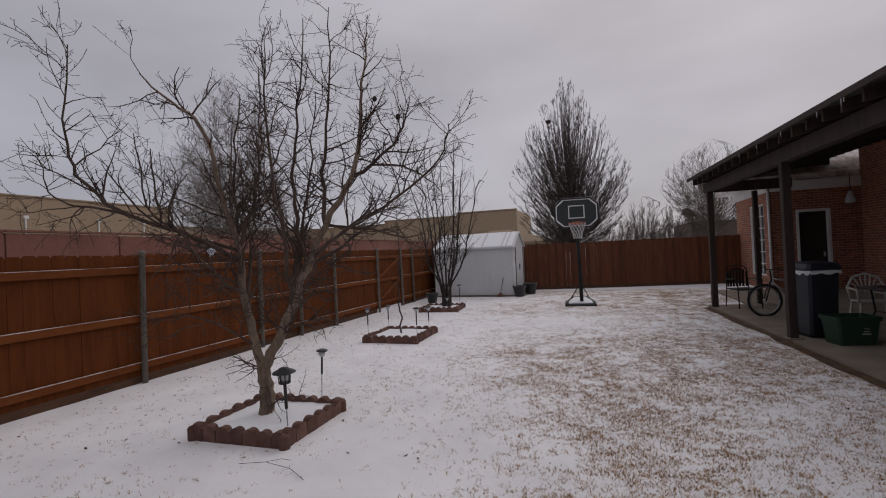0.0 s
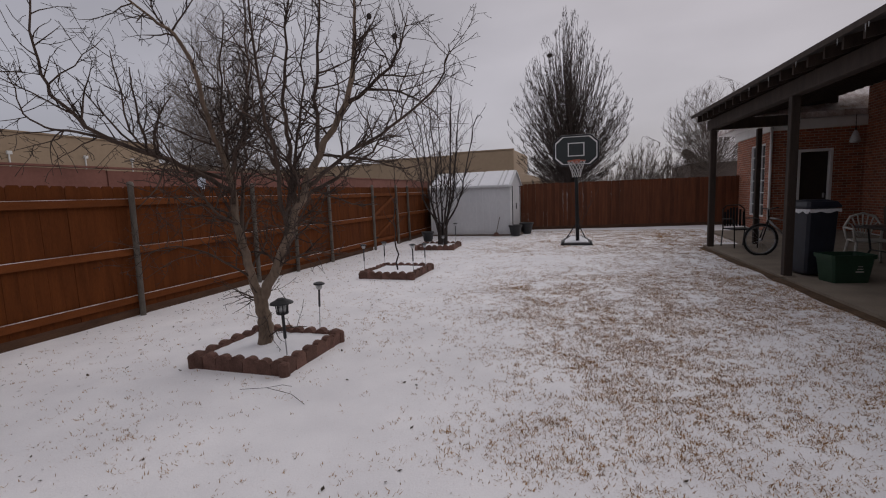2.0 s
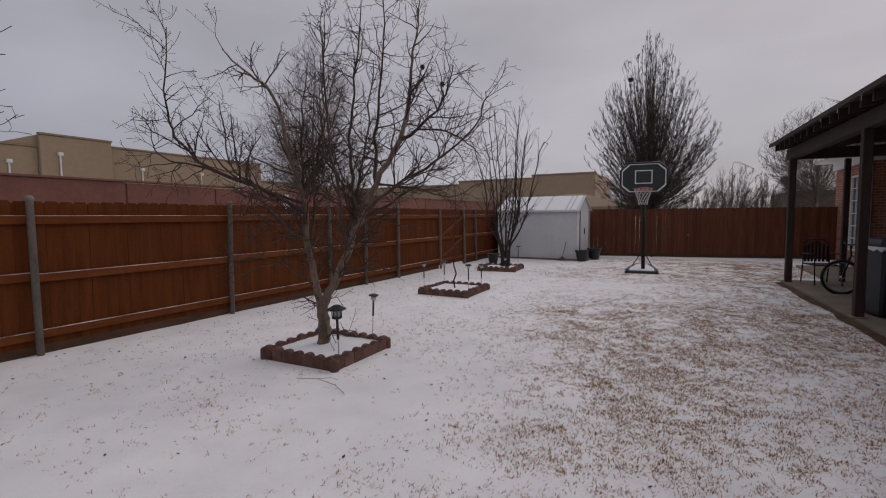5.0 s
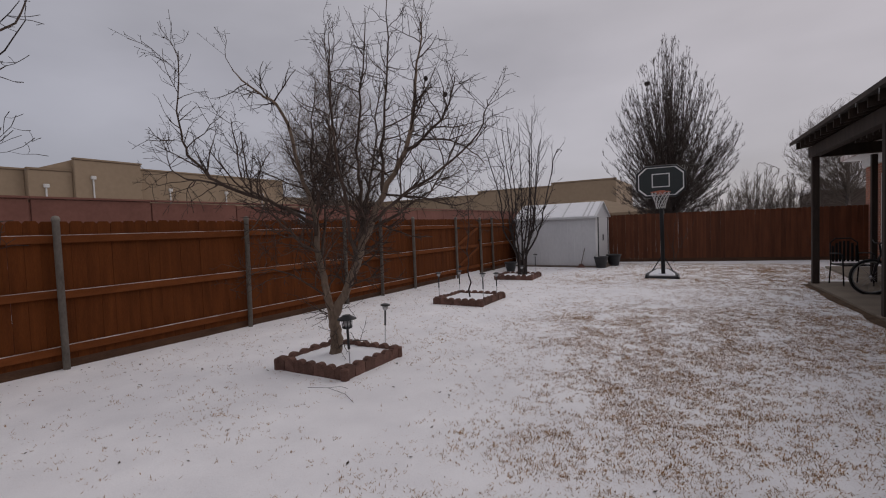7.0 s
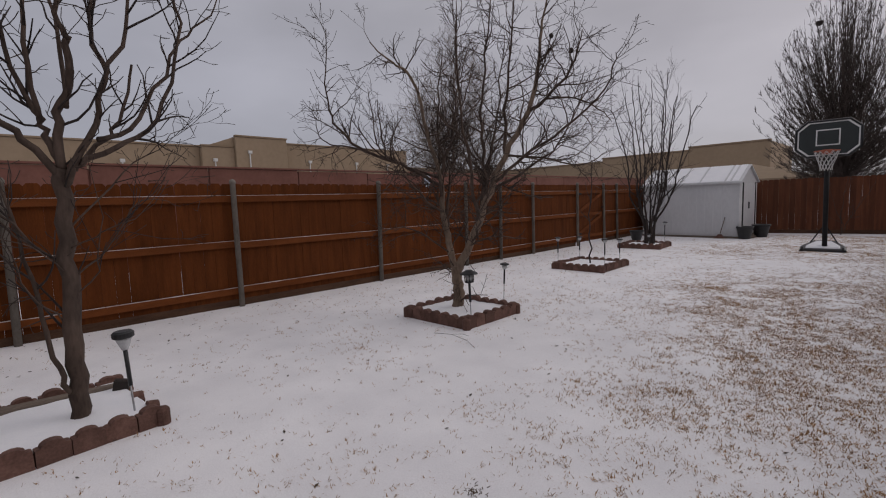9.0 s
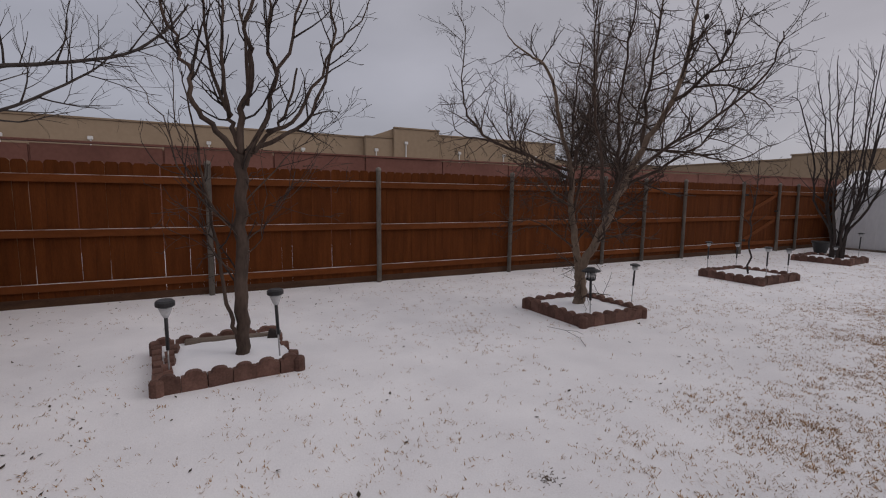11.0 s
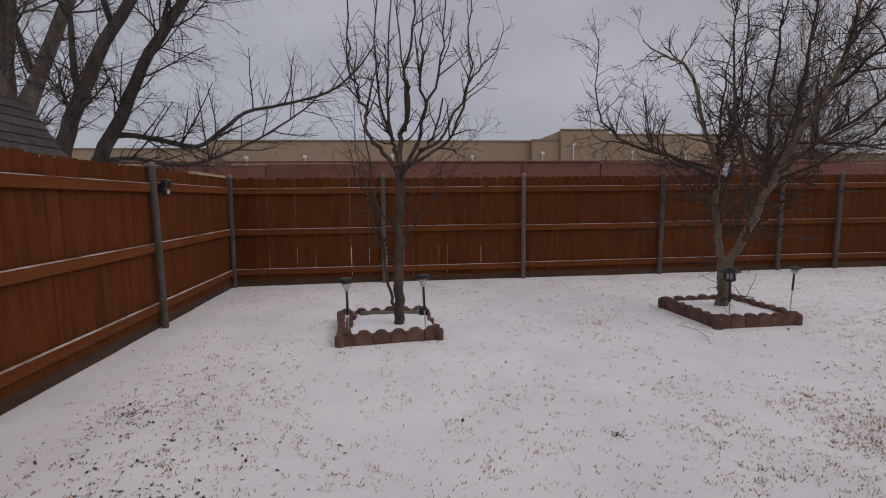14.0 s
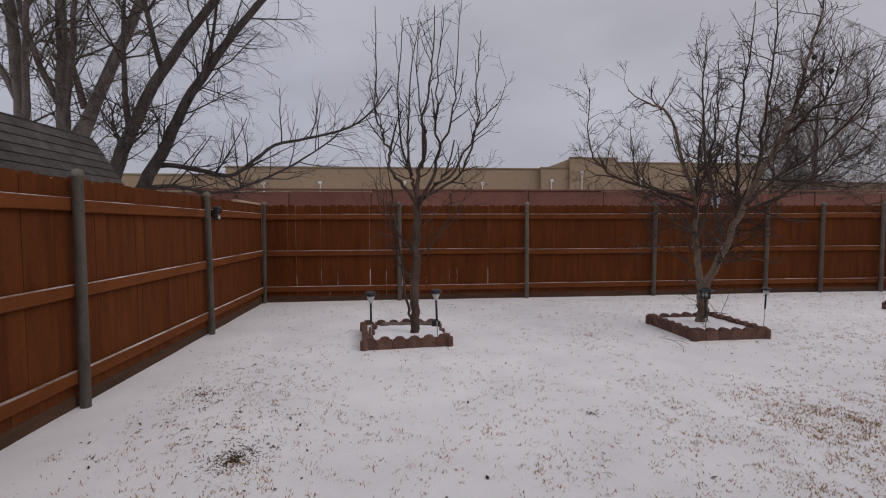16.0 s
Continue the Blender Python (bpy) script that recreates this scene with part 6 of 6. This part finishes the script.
def wheeled_bin(x, y, turn):
    c = thing("wheeled_bin", x, y, SLAB, "dark blue wheeled rubbish bin with white liner showing", "bin", turn=turn)
    c.scale = (0.80, 0.80, 0.96)
    bm = bmesh.new()
    rings = []
    for w, d, z in ((0.23, 0.24, 0.03), (0.24, 0.25, 0.06), (0.26, 0.30, 0.88), (0.265, 0.305, 0.98), (0.285, 0.325, 0.985), (0.285, 0.325, 1.02)):
        rings.append([bm.verts.new((sx * w, sy * d, z)) for sx, sy in ((-0.85, -1), (0.85, -1), (1, -0.85), (1, 0.85), (0.85, 1), (-0.85, 1), (-1, 0.85), (-1, -0.85))])
    for a, b in zip(rings, rings[1:]):
        for i in range(8):
            bm.faces.new((a[i], a[(i + 1) % 8], b[(i + 1) % 8], b[i]))
    bm.faces.new(rings[0][::-1]), bm.faces.new(rings[-1])
    part("body", bm, CAN, c)
    bm = bmesh.new()
    rings = []
    for w, d, z in ((0.30, 0.34, 1.03), (0.30, 0.34, 1.06), (0.26, 0.29, 1.12), (0.14, 0.17, 1.15)):
        rings.append([bm.verts.new((sx * w, sy * d, z)) for sx, sy in ((-0.85, -1), (0.85, -1), (1, -0.85), (1, 0.85), (0.85, 1), (-0.85, 1), (-1, 0.85), (-1, -0.85))])
    for a, b in zip(rings, rings[1:]):
        for i in range(8):
            bm.faces.new((a[i], a[(i + 1) % 8], b[(i + 1) % 8], b[i]))
    bm.faces.new(rings[0][::-1]), bm.faces.new(rings[-1])
    part("lid", bm, CAN, c)
    # crumpled edge of the liner
    rng = random.Random(4)
    bm = bmesh.new()
    corners = [(-0.86, -1), (0.86, -1), (1, -0.86), (1, 0.86), (0.86, 1), (-0.86, 1), (-1, 0.86), (-1, -0.86), (-0.86, -1)]
    up, dn = [], []
    for (ax, ay), (bx, by) in zip(corners, corners[1:]):
        for i in range(6):
            u = i / 6
            x_, y_ = (ax + (bx - ax) * u), (ay + (by - ay) * u)
            up.append(bm.verts.new((x_ * 0.293, y_ * 0.333, 1.018)))
            dn.append(bm.verts.new((x_ * 0.296 * rng.uniform(0.985, 1.02), y_ * 0.336 * rng.uniform(0.985, 1.02), rng.uniform(0.945, 0.99))))
    for i in range(len(up)):
        j = (i + 1) % len(up)
        bm.faces.new((dn[i], dn[j], up[j], up[i]))
    part("liner", bm, BAG, c, "white plastic liner edge")
    for sx in (-0.24, 0.24):
        part("wheel", lathe([(0.10, -0.025), (0.11, -0.018), (0.11, 0.018), (0.10, 0.025)], 18), RUBBER, c, "", pose(sx, 0.27, 0.11, 0, 90, 0))
    bar("grip", [(-0.22, 0.36, 0.98), (-0.22, 0.41, 1.0), (0.22, 0.41, 1.0), (0.22, 0.36, 0.98)], 0.014, CAN, c)
    return c


wheeled_bin(9.22, 4.45, 10)


def green_tub(x, y, turn):
    t = thing("recycling_tub", x, y, SLAB, "green plastic recycling tub on the patio edge", "tub", turn=turn)
    t.scale = (0.76, 0.80, 0.95)
    bm = bmesh.new()
    rings = []
    for w, d, z in ((0.29, 0.19, 0.0), (0.34, 0.225, 0.34), (0.365, 0.25, 0.342), (0.37, 0.255, 0.40), (0.345, 0.232, 0.40), (0.30, 0.20, 0.06)):
        rings.append([bm.verts.new((sx * w, sy * d, z)) for sx, sy in ((-0.9, -1), (0.9, -1), (1, -0.88), (1, 0.88), (0.9, 1), (-0.9, 1), (-1, 0.88), (-1, -0.88))])
    for a, b in zip(rings, rings[1:]):
        for i in range(8):
            bm.faces.new((a[i], a[(i + 1) % 8], b[(i + 1) % 8], b[i]))
    bm.faces.new(rings[0][::-1]), bm.faces.new(rings[-1])
    part("tub", bm, GREEN_BIN, t)
    for i, (a, b, z) in enumerate(((0.06, 0.16, 0.19), (0.04, 0.18, 0.15), (0.07, 0.15, 0.23))):
        part("mark", block((a, -0.222 + 0.028 * (0.34 - z) / 0.34 - 0.004, z), (b, -0.214 + 0.028 * (0.34 - z) / 0.34, z + 0.026), 0.002), PLASTIC_WHITE, t, "pale printed mark")
    return t


green_tub(9.38, 3.85, 8)


def plastic_chair(x, y, turn):
    c = thing("plastic_chair", x, y, SLAB, "aged white plastic garden chair with fan-shaped back", "chair", "white chairs by the table", turn=turn)
    part("seat", block((-0.24, -0.22, 0.40), (0.24, 0.22, 0.43), 0.012), PLASTIC_WHITE, c)
    bar("back_rim", [(-0.23, 0.22, 0.42), (-0.26, 0.28, 0.62), (-0.17, 0.32, 0.80), (0, 0.33, 0.86), (0.17, 0.32, 0.80), (0.26, 0.28, 0.62), (0.23, 0.22, 0.42)], 0.02, PLASTIC_WHITE, c)
    for i in range(7):
        u = (i - 3) / 3
        bar("back_slat", [(u * 0.07, 0.23, 0.45), (u * 0.15, 0.29, 0.66), (u * 0.22, 0.315, 0.84 - 0.13 * u * u)], 0.011, PLASTIC_WHITE, c, "", 6)
    for sx in (-1, 1):
        for y_ in (-0.2, 0.2):
            bar("leg", [(sx * 0.26, y_ * 1.25, 0), (sx * 0.22, y_, 0.41)], 0.02, PLASTIC_WHITE, c, "", 6)
        bar("armrest", [(sx * 0.25, -0.22, 0.42), (sx * 0.27, -0.2, 0.62), (sx * 0.26, 0.27, 0.62)], 0.02, PLASTIC_WHITE, c, "", 6)
    return c


plastic_chair(10.45, 5.35, -10)
plastic_chair(11.15, 5.15, 15)


def folding_table(x, y, turn):
    t = thing("folding_table", x, y, SLAB, "dark folding table with splayed metal legs", "table", turn=turn)
    part("tabletop", block((-0.85, -0.38, 0.70), (0.85, 0.38, 0.74), 0.012), DOOR_DARK, t)
    for sx in (-1, 1):
        for sy in (-1, 1):
            bar("leg", [(sx * 0.70, sy * 0.30, 0.70), (sx * 0.66, sy * 0.28, 0.36), (sx * 0.80, sy * 0.34, 0.0)], 0.014, BLACK_METAL, t)
        bar("crossbar", [(sx * 0.66, -0.28, 0.36), (sx * 0.66, 0.28, 0.36)], 0.010, BLACK_METAL, t)
    return t


folding_table(10.75, 4.35, 5)

grill = thing("covered_grill", 12.2, 7.0, SLAB, "barbecue grill under a brown cloth cover", "grill")
bm = bmesh.new()
rings = []
for w, d, z in ((0.55, 0.32, 0.02), (0.56, 0.33, 0.5), (0.58, 0.34, 0.85), (0.42, 0.30, 1.05), (0.30, 0.2, 1.18)):
    rings.append([bm.verts.new((w * math.copysign(abs(math.cos(a)) ** 0.5, math.cos(a)) + 0.015 * math.sin(a * 9 + z * 5), d * math.copysign(abs(math.sin(a)) ** 0.5, math.sin(a)), z)) for a in [2 * math.pi * k / 28 for k in range(28)]])
for a, b in zip(rings, rings[1:]):
    for i in range(28):
        bm.faces.new((a[i], a[(i + 1) % 28], b[(i + 1) % 28], b[i]))
bm.faces.new(rings[-1])
part("cover", bm, CARDBOARD, grill, "", None, True)
part("tag", block((-0.30, -0.36, 0.88), (-0.2, -0.345, 0.96), 0.004), PLASTIC_WHITE, grill, "pale tag")
tarp = thing("covered_stack", 12.6, 5.6, SLAB, "low stack under a dark blue tarpaulin", "tarpaulin")
bm = bmesh.new()
rings = []
for w, d, z in ((0.5, 0.45, 0.0), (0.49, 0.44, 0.55), (0.42, 0.36, 0.8), (0.2, 0.2, 0.86)):
    rings.append([bm.verts.new((w * math.copysign(abs(math.cos(a)) ** 0.6, math.cos(a)) + 0.02 * math.sin(a * 7), d * math.copysign(abs(math.sin(a)) ** 0.6, math.sin(a)), z)) for a in [2 * math.pi * k / 24 for k in range(24)]])
for a, b in zip(rings, rings[1:]):
    for i in range(24):
        bm.faces.new((a[i], a[(i + 1) % 24], b[(i + 1) % 24], b[i]))
bm.faces.new(rings[-1])
part("cover", bm, BLUE_CLOTH, tarp, "", None, True)

# ---- small things on the fences ----
ORIGIN = Matrix()
spinner = thing("garden_spinner", 0.03, 1.23, 1.60, "faded blue and white foil pinwheel on a stick", "pinwheel")
spinner.scale = (0.7, 0.7, 0.7)
bar("stick", [(0, 0, -0.35), (0, 0, 0.32)], 0.006, WOOD_GREY, spinner)
for k in range(8):
    bm = prism(bmesh.new(), [(0.0, 0.0), (0.085, 0.07), (0.08, 0.19), (-0.025, 0.155)], 0.012, "x", 0.0)
    part("blade", bm, BLUE_WHITE, spinner, "", pose(0.02, 0, 0.26, 45 * k, 0, 18))
flood = thing("flood_lamp", 2.28, NORTH_Y + 0.11, 1.50, "small black twin floodlight fixed near a fence post", "floodlight")
part("mount", block((-0.03, -0.09, -0.04), (0.03, -0.04, 0.05), 0.008), BLACK_PLASTIC, flood)
part("head", block((-0.07, -0.04, 0.0), (0.05, 0.03, 0.09), 0.015), BLACK_PLASTIC, flood)
part("head", block((-0.03, -0.035, -0.085), (0.06, 0.02, -0.01), 0.012), BLACK_PLASTIC, flood, "black head with a pale lens")
part("lens", block((0.0, 0.021, -0.07), (0.05, 0.03, -0.025), 0.004), FROST, flood, "pale lens")
hose = thing("fallen_twig", 3.55, -1.80, 0.01, "thin curved fallen twig lying on the snow", "twig")
bar("stem", [(-0.35, 0.1, 0.004), (-0.15, 0.16, 0.012), (0.1, 0.12, 0.006), (0.3, 0.0, 0.004)], 0.0020, TWIG, hose)
bar("shoot", [(-0.15, 0.16, 0.012), (-0.05, 0.22, 0.02), (0.02, 0.24, 0.006)], 0.0018, TWIG, hose)


def weed_patch(x, y, r, seed, blades):
    rng = random.Random(seed)
    t = Tubes()
    for _ in range(blades):
        a, q = rng.uniform(0, 6.283), r * abs(rng.gauss(0, 0.62))
        p = Vector((x + q * math.cos(a) * 1.3, y + q * math.sin(a), hump(x, y)))
        t.add(curve_points(p, Vector((rng.gauss(0, 0.8), rng.gauss(0, 0.8), 0.22)), rng.uniform(0.010, 0.028), 3, rng, 0.4, -0.14), [0.0022, 0.0022, 0.0018, 0.001], 3)
    tagged(t.mesh("weed_clump", DEAD_WEED, None), "flattened dark dead weed clump in the snow", "weeds", kind="stuff")


weed_patch(5.67, -5.69, 0.17, 41, 700)
weed_patch(5.24, -3.39, 0.05, 43, 60)
weed_patch(4.56, -6.31, 0.22, 44, 150)
